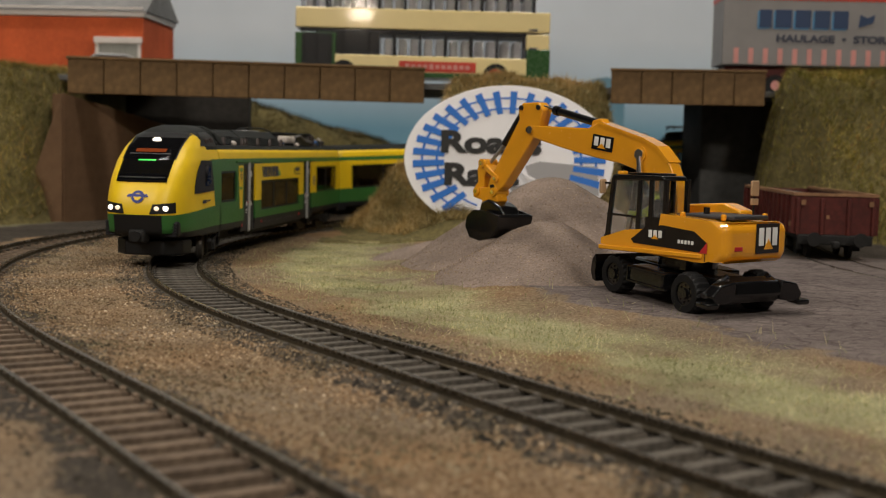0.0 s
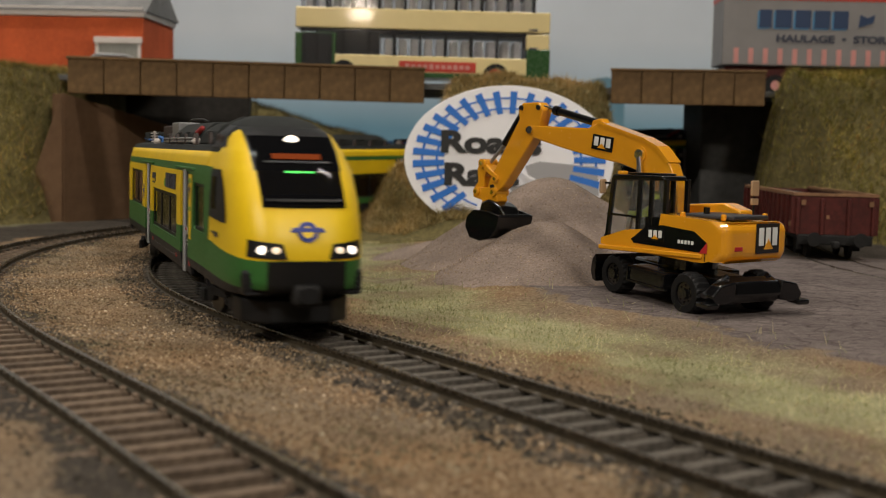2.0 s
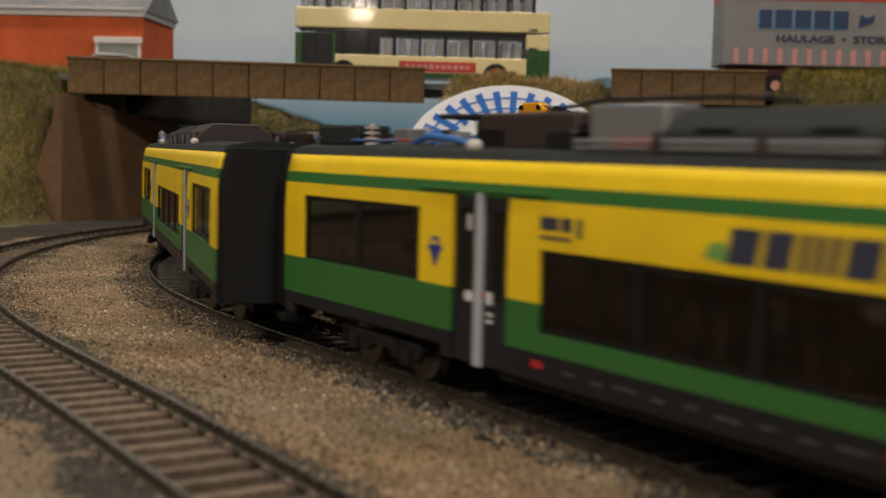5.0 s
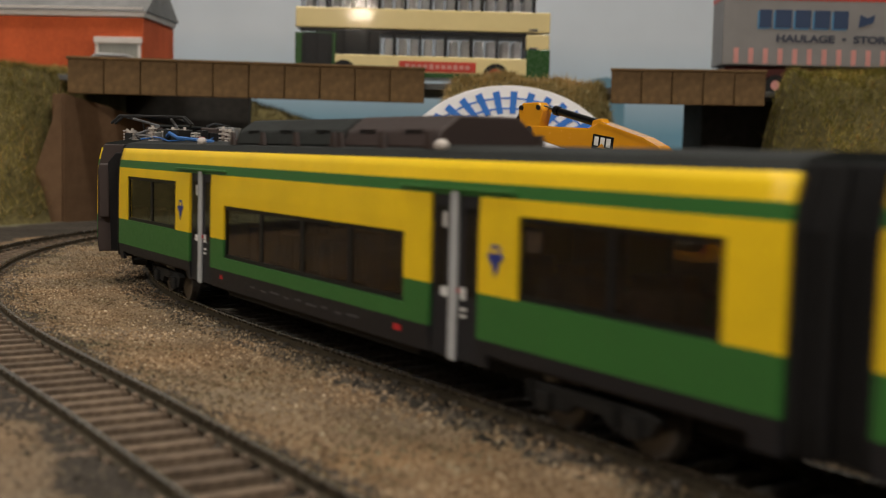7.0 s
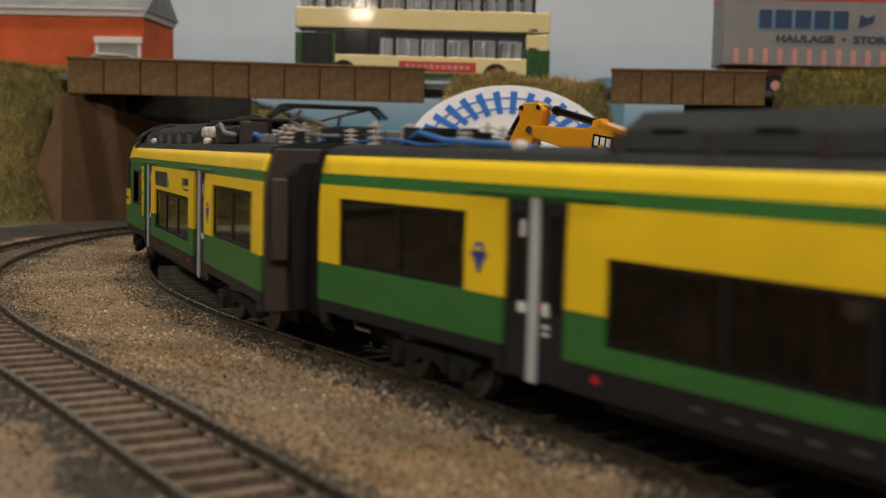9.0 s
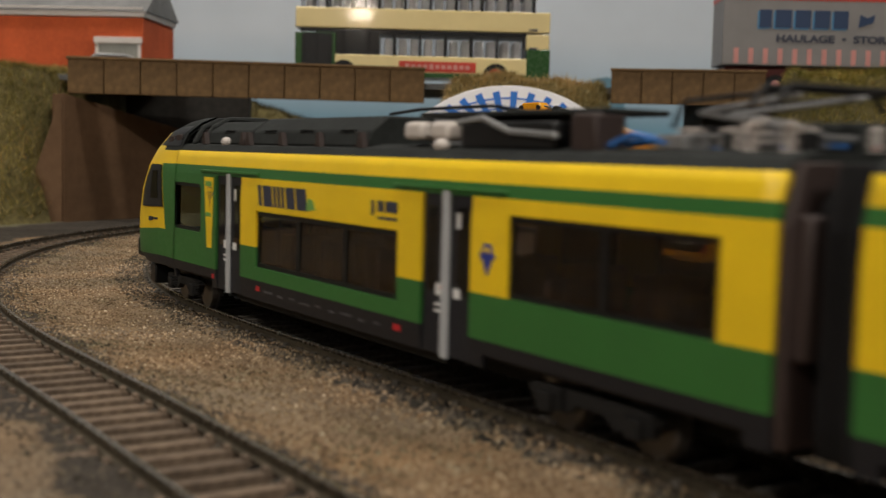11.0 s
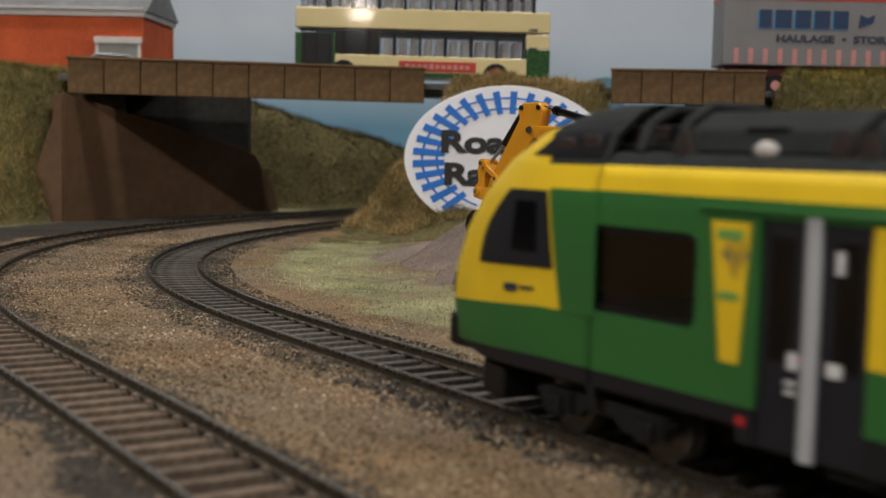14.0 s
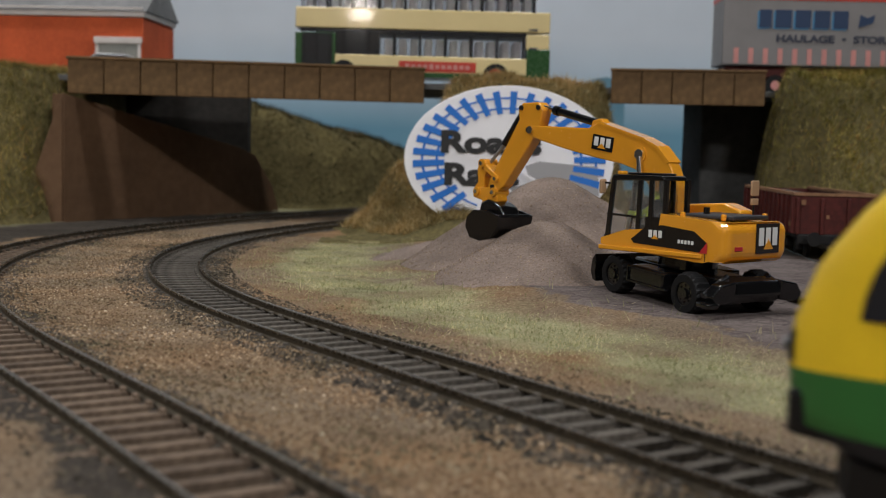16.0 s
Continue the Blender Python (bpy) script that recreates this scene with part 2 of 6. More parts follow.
def link_mesh(name, bm, mat, smooth=False):
    me = bpy.data.meshes.new(name)
    bm.normal_update()
    bm.to_mesh(me)
    bm.free()
    me.transform(Matrix.Scale(MM, 4))
    for k in mat if isinstance(mat, (list, tuple)) else [mat]:
        me.materials.append(M[k])
    if smooth:
        for p in me.polygons:
            p.use_smooth = True
    return me


def part(name, bm, mat, parent=None, label="", smooth=False, at=None):
    ob = new(name, link_mesh(name, bm, mat, smooth))
    ob.parent = parent
    if at is not None:
        ob.matrix_basis = at
    return tagged(ob, label)


def thing(name, at, label, category, group="", kind=""):
    ob = new(name)
    ob.empty_display_size = 0.01
    ob.matrix_basis = at
    return tagged(ob, label, category, group, kind)


def box(bm, c, s, bevel=0.0, turn=None):
    """A box of size s at c, optionally with bevelled edges and a turning matrix."""
    m = Matrix.Translation(c) @ (turn if turn is not None else Matrix.Identity(4)) @ Matrix.Diagonal((*s, 1))
    r = bmesh.ops.create_cube(bm, size=1, matrix=m)
    if bevel:
        es = list({e for v in r["verts"] for e in v.link_edges})
        for f in bmesh.ops.bevel(bm, geom=es, offset=bevel, segments=2, affect="EDGES", profile=0.5)["faces"]:
            f.smooth = True
    return bm


def rod(bm, a, b, r, seg=10, r2=None):
    a, b = Vector(a), Vector(b)
    d = b - a
    m = Matrix.Translation((a + b) / 2) @ d.to_track_quat("Z", "Y").to_matrix().to_4x4()
    bmesh.ops.create_cone(bm, cap_ends=True, segments=seg, radius1=r, radius2=r if r2 is None else r2, depth=d.length, matrix=m)
    return bm


def ball(bm, c, r, squash=(1, 1, 1), u=10, v=7):
    bmesh.ops.create_uvsphere(bm, u_segments=u, v_segments=v, radius=r, matrix=Matrix.Translation(c) @ Matrix.Diagonal((*squash, 1)))
    return bm


def slab(bm, outline, y0, y1, axes="xz", bevel=0.0):
    """A flat outline given in two axes, thickened along the third from y0 to y1."""
    def at(p, t):
        if axes == "xz":
            return (p[0], t, p[1])
        if axes == "xy":
            return (p[0], p[1], t)
        return (t, p[0], p[1])
    a = [bm.verts.new(at(p, y0)) for p in outline]
    b = [bm.verts.new(at(p, y1)) for p in outline]
    n = len(outline)
    faces = [bm.faces.new(a), bm.faces.new(b[::-1])]
    for i in range(n):
        faces.append(bm.faces.new((a[i], b[i], b[(i + 1) % n], a[(i + 1) % n])))
    bmesh.ops.recalc_face_normals(bm, faces=faces)
    if bevel:
        for f in bmesh.ops.bevel(bm, geom=list({e for f in faces for e in f.edges}), offset=bevel, segments=2, affect="EDGES", profile=0.5)["faces"]:
            f.smooth = True
    return bm


def tube(bm, pts, r, seg=6):
    for a, b in zip(pts[:-1], pts[1:]):
        rod(bm, a, b, r, seg)
        ball(bm, b, r, u=6, v=4)
    return bm


def B():
    return bmesh.new()


# ---- the plan: the running line and how far the train has gone ----
KNOTS = [-1.9, -0.92, 0.70, -0.93, 0.76, -2.24, -3.0, -2.82, -3.11, -3.06, -2.98, -2.99, -3.0, -3.0, -3.0, -3.0]
LINE_S = np.arange(-1000.0, 1200.5, 1.0)


def running_line():
    k = np.interp(LINE_S, -300 + 100 * np.arange(len(KNOTS)), KNOTS) / 1000
    k[LINE_S < -300] *= np.clip((LINE_S[LINE_S < -300] + 420) / 120, 0, 1)
    a = np.concatenate([[0], np.cumsum((k[1:] + k[:-1]) / 2)])
    i0 = int(np.argmin(abs(LINE_S)))
    a = a - a[i0] + radians(123.421)
    am = (a[1:] + a[:-1]) / 2
    x = np.concatenate([[0], np.cumsum(np.cos(am))])
    y = np.concatenate([[0], np.cumsum(np.sin(am))])
    return x - x[i0] + 50.065, y - y[i0] + 147.153, a


LX, LY, LA = running_line()


def on_line(s, off=0.0):
    """Place on the running line, off to its camera side, and heading away from the near end."""
    x, y, a = (float(np.interp(s, LINE_S, q)) for q in (LX, LY, LA))
    return x - math.sin(a) * off, y + math.cos(a) * off, a


def rise(s):
    """The running lines climb gently once they are past the bend."""
    return 0.000085 * np.maximum(np.asarray(s, float) - 440, 0) ** 2


def second_off(s):
    u = np.clip(s, -300, 560) / 500
    return 62.6 + 10.9 * u - 8.4 * u * u


def line_offset(x, y):
    """Signed distance from the running line (plus: yard side) and the place along it, for arrays."""
    step = slice(None, None, 6)
    lx, ly, la, ls = LX[step], LY[step], LA[step], LINE_S[step]
    d = np.empty(len(x))
    s = np.empty(len(x))
    for i in range(0, len(x), 20000):
        q = slice(i, i + 20000)
        j = ((x[q, None] - lx) ** 2 + (y[q, None] - ly) ** 2).argmin(1)
        d[q] = (x[q] - lx[j]) * np.sin(la[j]) - (y[q] - ly[j]) * np.cos(la[j])
        s[q] = ls[j]
    return d, s


TRAVEL = [(0, 427.6), (0.5, 386.2), (1, 344.5), (1.5, 301.7), (2, 258.9), (2.5, 217), (3, 174.7), (3.5, 132), (4, 89.4), (4.2, 72.6),
          (6.3, -84.7), (7, -136.9), (7.5, -173), (8, -208.4), (8.5, -243.4), (9, -277.8), (9.2, -291), (11.3, -424.7), (12, -467.4), (12.5, -497.4),
          (13, -527), (13.5, -553.6), (14, -577.6), (14.5, -598), (15, -615.8), (15.5, -632.9), (16, -649)]


def travelled(t):
    ts, ss = [p[0] for p in TRAVEL], [p[1] for p in TRAVEL]
    m = np.gradient(np.array(ss, float), np.array(ts, float))
    i = min(max(int(np.searchsorted(ts, t, "right")) - 1, 0), len(ts) - 2)
    h = ts[i + 1] - ts[i]
    u = (t - ts[i]) / h
    return ((2 * u ** 3 - 3 * u ** 2 + 1) * ss[i] + (u ** 3 - 2 * u ** 2 + u) * h * m[i]
            + (-2 * u ** 3 + 3 * u ** 2) * ss[i + 1] + (u ** 3 - u ** 2) * h * m[i + 1])


# ---- hall ----
def hall():
    for name, c, s in (("wall_north", (0, 4100, 500), (8200, 100, 3400)), ("wall_south", (0, -4100, 500), (8200, 100, 3400)),
                       ("wall_east", (4100, 0, 500), (100, 8100, 3400)), ("wall_west", (-4100, 0, 500), (100, 8100, 3400)),
                       ("floor", (0, 0, -1150), (8200, 8200, 100)), ("ceiling", (0, 0, 2250), (8200, 8200, 100))):
        tagged(part(name, box(B(), c, s), "hall_wall"), "plain hall surface round the layout", "hall", kind="structure")
    for x, y, z, power in LAMP_SPOTS:
        lamp = thing("hanging_lamp", P(x, y, z), "warm white rectangular lamp hanging over the layout", "lamp", "hall lamps")
        part("housing", box(B(), (0, 0, 30), (270, 130, 50), 6), "white_mark", lamp)
        part("diffuser", box(B(), (0, 0, 2), (250, 110, 4)), "panel_glow", lamp, "glowing diffuser panel")
        part("rod", rod(B(), (0, 0, 55), (0, 0, 2200 - z), 5), "grey_metal", lamp)
        data = bpy.data.lights.new("lamp_light", "AREA")
        data.shape, data.size, data.size_y, data.energy, data.color = "RECTANGLE", 0.25, 0.11, power, (1.0, 0.925, 0.825)
        ob = new("lamp_light", data)
        ob.matrix_basis = P(x, y, z - 6)
    for x, y, z in ((-135, -3000, 560), (700, -2500, 1500), (-900, -2600, 1300)):
        lamp = thing("pendant_bulb", P(x, y, z), "small bright round bulb hanging across the hall", "lamp", "pendant bulbs")
        part("globe", ball(B(), (0, 0, 0), 42, u=20, v=14), "bulb", lamp, "glowing round bulb", smooth=True)
        part("cap", rod(B(), (0, 0, 38), (0, 0, 75), 16, 14), "black", lamp)
        part("cord", rod(B(), (0, 0, 75), (0, 0, 2200 - z), 3, 6), "black", lamp)


hall()


# ---- ground ----
def smooth01(a, b, x):
    t = np.clip((x - a) / (b - a), 0, 1)
    return t * t * (3 - 2 * t)


def wave(x, y, size, seed=0.0):
    """Cheap smooth unevenness for arrays, about -1 to 1."""
    x, y = x / size + seed, y / size - seed * 1.7
    return (np.sin(x * 1.3 + 1.7 * np.sin(y * 0.9 + seed)) + np.sin(y * 1.9 - 1.1 * np.sin(x * 1.4)) + np.sin((x + y) * 2.7 + seed)) / 3


def heap(x, y):
    """Height of the two sand heaps over the yard."""
    r1 = np.hypot(x - 34, (y - 388) * 0.95)
    r2 = np.hypot(x - 41, y - 446)
    r3 = np.hypot((x - 6) * 0.8, y - 478)
    a = 25.0 - 0.66 * np.sqrt(r1 ** 2 + 50)
    b = 40.5 - 0.72 * np.sqrt(r2 ** 2 + 110)
    c = 10.0 - 0.42 * np.sqrt(r3 ** 2 + 40)
    return np.maximum(np.maximum(a, b), c) + 0.7 * wave(x, y, 7) + 0.35 * wave(x, y, 2.6, 2)


def ground_height(x, y, d, s):
    left = -second_off(s)
    near_track = np.minimum(abs(d), abs(d - left))
    z = np.where(near_track < 7.6, np.where(d < -25, -4.7, -4.0), -3.0 + 0.75 * (1 - smooth01(16, 26, near_track)) + 0.35 * wave(x, y, 9) + 0.18 * wave(x, y, 3.1, 1))
    yard = smooth01(62, 95, d) * (s > -200)
    z = np.where(near_track < 7.6, z, z + yard * (2.7 - 0.2 * wave(x, y, 9)))
    z = z + np.minimum(rise(s), 22) * (1 - smooth01(22, 60, np.maximum(d, -d - 62)))
    z = z + 3.4 * np.exp(-((x - 36) ** 2 + (y - 372) ** 2) / 44 ** 2)
    return z


def ground():
    gx = np.unique(np.concatenate([np.arange(-1200, 1201, 24.0), np.arange(-300, 330, 3.0)]))
    gy = np.unique(np.concatenate([np.arange(-600, 1000, 24.0), np.arange(50, 480, 3.0), np.arange(480, 900, 6.0)]))
    X, Y = np.meshgrid(gx, gy)
    x, y = X.ravel(), Y.ravel()
    d, s = line_offset(x, y)
    z = ground_height(x, y, d, s)
    nx, ny = len(gx), len(gy)
    i = np.arange(nx * ny).reshape(ny, nx)
    quads = np.stack([i[:-1, :-1], i[:-1, 1:], i[1:, 1:], i[1:, :-1]], -1).reshape(-1, 4)
    me = bpy.data.meshes.new("ground")
    me.from_pydata((np.stack([x, y, z], 1) * MM).tolist(), [], quads.tolist())
    left = -second_off(s)
    near_track = np.minimum(abs(d), abs(d - left))
    w = wave(x, y, 16) * 6 + wave(x, y, 5.5, 3) * 5
    grass = smooth01(26, 46, d + w) * (1 - smooth01(64, 88, d + w)) * smooth01(-260, -120, s) * (1 - smooth01(430, 560, s))
    grass = grass * np.clip(0.9 + 0.5 * wave(x, y, 13, 5) + 0.3 * wave(x, y, 5, 8), 0.15, 1)
    grass = np.maximum(grass, 0.9 * smooth01(-150, -190, np.minimum(d, 0) - 25 + 0 * x) * (y > 520))
    ash = np.maximum(1 - smooth01(12, 19, near_track + w * 0.5), smooth01(-10, -24, d - left + w * 0.6) * 0.3 * (1 - smooth01(330, 400, y)))
    ash = np.maximum(ash, 0.85 * smooth01(-84, -100, d + w * 0.5) * (y > 470))
    goods = smooth01(470, 540, y + w) * smooth01(85, 120, x + w)
    ash = np.maximum(ash, 0.9 * goods)
    yard = smooth01(82, 98, d + w * 0.9) * (s > -200) * (1 - 0.75 * goods)
    for name, val in (("grass", grass), ("ash", ash), ("yard", yard)):
        a = me.attributes.new(name, "FLOAT", "POINT")
        a.data.foreach_set("value", val.astype(np.float32))
    me.materials.append(M["ground"])
    for p in me.polygons:
        p.use_smooth = True
    tagged(new("ground", me), "scenic ground of brown chippings, ash and grass", "ground", kind="structure")


ground()


# ---- track ----
def swept(bm, path, profile):
    """A closed profile of (across, up) carried along a path of (x, y, heading)."""
    rings = []
    for x, y, a, z in path:
        nx, ny = -math.sin(a), math.cos(a)
        rings.append([bm.verts.new((x + nx * p, y + ny * p, z + q)) for p, q in profile])
    n = len(profile)
    for r0, r1 in zip(rings[:-1], rings[1:]):
        for i in range(n):
            bm.faces.new((r0[i], r0[(i + 1) % n], r1[(i + 1) % n], r1[i]))
    bm.faces.new(rings[0])
    bm.faces.new(rings[-1][::-1])
    bmesh.ops.recalc_face_normals(bm, faces=bm.faces[:])
    return bm


RAIL_FOOT = [(-1.1, -2.3), (1.1, -2.3), (1.1, -2.05), (0.35, -1.75), (0.35, -0.8), (-0.35, -0.8), (-0.35, -1.75), (-1.1, -2.05)]
RAIL_HEAD = [(-0.5, -0.8), (0.5, -0.8), (0.5, -0.3), (0.44, -0.13), (0.3, -0.04), (0.0, 0.0), (-0.3, -0.04), (-0.44, -0.13), (-0.5, -0.3)]


def sleeper_mesh(name, mat):
    bm = B()
    box(bm, (0, 0, -3.5), (2.25, 31, 2.4), 0.18)
    for y in (-8.7, 8.7):
        for dy in (-1.5, 1.5):
            box(bm, (0, y + dy, -2.05), (1.6, 1.1, 0.9), 0.25)
    return link_mesh(name, bm, mat)


def siding(s):
    """The yard siding: straight under the far bridge, bending out to the near side."""
    h0, r = radians(84.4), 200.0
    x0, y0 = 172.5, 565.7
    if s > -70:
        return (x0 + math.cos(h0) * s, y0 + math.sin(h0) * s, h0)
    x0, y0 = x0 - 70 * math.cos(h0), y0 - 70 * math.sin(h0)
    a = min((-s - 70) / r, 1.0)
    over = max(-s - 70 - r, 0)
    x, y, h = x0 + r * (math.sin(h0) - math.sin(h0 + a)), y0 + r * (math.cos(h0 + a) - math.cos(h0)), h0 + a
    return (x - math.cos(h) * over, y - math.sin(h) * over, h)


def track(label, path_at, s0, s1, mat, step=6.9):
    t = thing("railway_track", P(0, 0, 0), label, "track", "layout tracks")
    path = [(*path_at(s), float(rise(s)) if path_at is not siding else 0.0) for s in np.arange(s0, s1, 8.0)]
    for side in (-8.7, 8.7):
        p = [(x - math.sin(a) * side, y + math.cos(a) * side, a, z) for x, y, a, z in path]
        rail = part("rail", swept(B(), p, RAIL_FOOT), "rail", t, "rust-brown rail")
        part("rail_head", swept(B(), p, RAIL_HEAD), "rail_top", rail, "worn bright rail head", smooth=True)
    return t, mat, path_at, np.arange(s0, s1, step)


SECOND = lambda s: on_line(s, float(second_off(s)))
TRACKS = [track("dusty curved model track with dark rusty rails", on_line, -480, 1130, "sleeper_grey"),
          track("dusty curved model track on tan sleepers", SECOND, -380, 760, "sleeper_tan"),
          track("dull siding track in the goods yard", siding, -180, 160, "sleeper_grey", 7.5)]


# ---- bridges, banks and backscene ----
def wall_between(name, a, b, outline, thick, mat, label, category="wall", kind="structure"):
    """An upright wall from plan point a to b; outline is (along, up), thickness to its left."""
    ang = math.degrees(math.atan2(b[1] - a[1], b[0] - a[0]))
    ob = part(name, slab(B(), outline, 0, thick, "xz", 0.4), mat, at=P(a[0], a[1], 0, 0, 0, ang))
    return tagged(ob, label, category, kind=kind)


def beam(a, b, z0, z1, count, label):
    ln = math.hypot(b[0] - a[0], b[1] - a[1])
    ang = math.degrees(math.atan2(b[1] - a[1], b[0] - a[0]))
    t = thing("bridge_beam", P(a[0], a[1], 0, 0, 0, ang), label, "bridge", "bridge beams")
    part("girder", box(B(), (ln / 2, 5.5, (z0 + z1) / 2), (ln, 7, z1 - z0 - 1)), "beam", t)
    part("cap", box(B(), (ln / 2, 4.2, z1 + 0.6), (ln + 1, 10.5, 1.6), 0.4), "beam", t)
    w = ln / count
    bm = box(B(), (0, 0, 0), (w - 0.5, 2.0, z1 - z0 - 0.2), 0.35)
    me = link_mesh("panel", bm, "beam")
    for i in range(count):
        ob = new("panel", me)
        ob.parent = t
        ob.matrix_basis = P((i + 0.5) * w, 1.0 - 0.25 * (i % 2), (z0 + z1) / 2, 0, 0, 0.25 * math.sin(i * 2.3))
    return t


beam((-214, 668), (-13, 690), 69.5, 89.0, 10, "brown panelled timber bridge beam over the running lines")
beam((95, 688), (181, 674), 72.0, 91.0, 5, "short brown panelled timber bridge beam over the siding")
tagged(part("road", box(B(), (40, 752, 79.7), (1100, 116, 3.6), 0.5), "road"), "grey model road deck over the bridges", "road", kind="structure")
wall_between("wall_1", (-214, 662), (-118, 842), [(0, -4), (204, -4), (196, 14), (176, 36), (160, 41), (0, 69.2)], 9, "wall_brown", "smooth brown rendered bridge abutment wall")
wall_between("wall_2", (-300, 640), (-214.5, 661.5), [(60, -4), (88, -4), (88, 69.2), (84, 58), (75, 30), (65, 6)], 7, "wall_brown", "brown rendered wing wall stepping down the bank")
# Far abutment fills the gap below the deck; its shade is in the colour.
wall_between("wall_3", (-330, 846), (-142, 850), [(0, -4), (188, -4), (188, 83), (0, 83)], 14, "dark_board", "far abutment under the road, coloured dark for the deck's shade")
tagged(part("pier", box(B(), (184, 775, 40), (46, 60, 86), 0.8), "pier"), "dark grey bridge pier under the road", "pier", kind="structure")
tagged(part("backdrop", box(B(), (0, 1006, 300), (2600, 10, 640)), "backdrop"), "plain painted backscene of grey sky, deeper blue low down", "backdrop", kind="structure")

part("painted_hill", slab(B(), [(112, 60), (150, 60), (150, 100), (143, 106), (134, 108), (124, 106), (117, 101), (113, 90)], 1000.2, 1000.9, "xz"), "hill_paint", bpy.data.objects["backdrop"], "hazy blue painted hill")


def bank(name, x0, x1, y0, y1, height, label, step=4.0, mat="bank"):
    gx, gy = np.arange(x0, x1 + 0.1, step), np.arange(y0, y1 + 0.1, step)
    X, Y = np.meshgrid(gx, gy)
    z = np.maximum(height(X.ravel(), Y.ravel()), -4.5)
    nx, ny = len(gx), len(gy)
    i = np.arange(nx * ny).reshape(ny, nx)
    quads = np.stack([i[:-1, :-1], i[:-1, 1:], i[1:, 1:], i[1:, :-1]], -1).reshape(-1, 4).tolist()
    v = np.stack([X.ravel(), Y.ravel(), z], 1)
    rim = np.concatenate([i[0, :], i[1:, -1], i[-1, -2::-1], i[-2:0:-1, 0]])
    low = v[rim].copy()
    low[:, 2] = -5
    n = len(rim)
    base = len(v)
    v = np.concatenate([v, low])
    quads += [[int(rim[(k + 1) % n]), int(rim[k]), base + k, base + (k + 1) % n] for k in range(n)]
    me = bpy.data.meshes.new(name)
    me.from_pydata((v * MM).tolist(), [], quads)
    me.materials.append(M[mat])
    for p in me.polygons:
        p.use_smooth = True
    return tagged(new(name, me), label, "bank", kind="structure")


def h_left(x, y):
    front = np.interp(x, [-300, -238, -222], [600, 622, 652])
    z = np.minimum((y - front + 5 * wave(x, y, 17, 2)) * 1.5, 84)
    return z + 3 * wave(x, y, 22) + 1.6 * wave(x, y, 8, 1) - 200 * ((x > -222) & (y < 700))


def h_mid(x, y):
    z = 88 * smooth01(630, 692, y + 5 * wave(x, y, 20)) * smooth01(-28, 6, x - np.maximum(0, 690 - y) * -0.1) * (1 - smooth01(88, 112, x))
    lump = 34 * np.exp(-((x + 22) / 20) ** 2 - ((y - 640) / 26) ** 2) + 20 * np.exp(-((x - 6) / 26) ** 2 - ((y - 600) / 32) ** 2)
    return np.maximum(z, lump) + 2.2 * wave(x, y, 15, 3) + 1.2 * wave(x, y, 6) - 3


def h_right(x, y):
    z = 95 * smooth01(598, 668, y + 8 * wave(x, y, 26, 4)) * smooth01(176, 196, x + 3 * wave(x, y, 11) + np.minimum(y - 672, 0) * 0.5)
    return z + 5.0 * wave(x, y, 19, 2) + 3.0 * wave(x, y, 7) - 3


def h_far(x, y):
    top = np.interp(x, [-170, -110, -60, -10, 60, 140], [84, 66, 54, 38, 20, 16])
    return top * smooth01(858, 915, y + 6 * wave(x, y, 14)) + 3 * wave(x, y, 16, 5) + 1.5 * wave(x, y, 6) - 4


bank("bank_west", -520, -216, 590, 800, h_left, "rough grassy model bank beside the bridge")
bank("bank_middle", -60, 112, 560, 694, h_mid, "grassy bank between the two bridges")
bank("bank_east", 176, 520, 590, 694, h_right, "tall rough hedge-like grassy bank beside the siding")
bank("bank_far", -170, 160, 850, 980, h_far, "dark scrub-covered slope below the backscene")


# ---- loose scatter: fibres, grit and foliage ----
RNG = np.random.default_rng(7)


def blades(name, pts, lengths, mat, label, lean=0.5, width=0.16, up=None):
    """Thin upright fibres, one narrow triangle each."""
    n = len(pts)
    az = RNG.uniform(0, 2 * np.pi, n)
    tilt = RNG.uniform(0.0, lean, n)
    tip = np.stack([np.cos(az) * tilt, np.sin(az) * tilt, np.ones(n)], 1)
    if up is not None:
        tip = tip + up
    tip = pts + tip / np.linalg.norm(tip, axis=1)[:, None] * lengths[:, None]
    wa = RNG.uniform(0, np.pi, n)
    wv = np.stack([np.cos(wa), np.sin(wa), np.zeros(n)], 1) * width
    v = np.stack([pts - wv, pts + wv, tip], 1).reshape(-1, 3)
    me = bpy.data.meshes.new(name)
    me.from_pydata((v * MM).tolist(), [], np.arange(3 * n).reshape(n, 3).tolist())
    me.materials.append(M[mat])
    return tagged(new(name, me), label, "vegetation" if "grit" not in name else "gravel", kind="stuff")


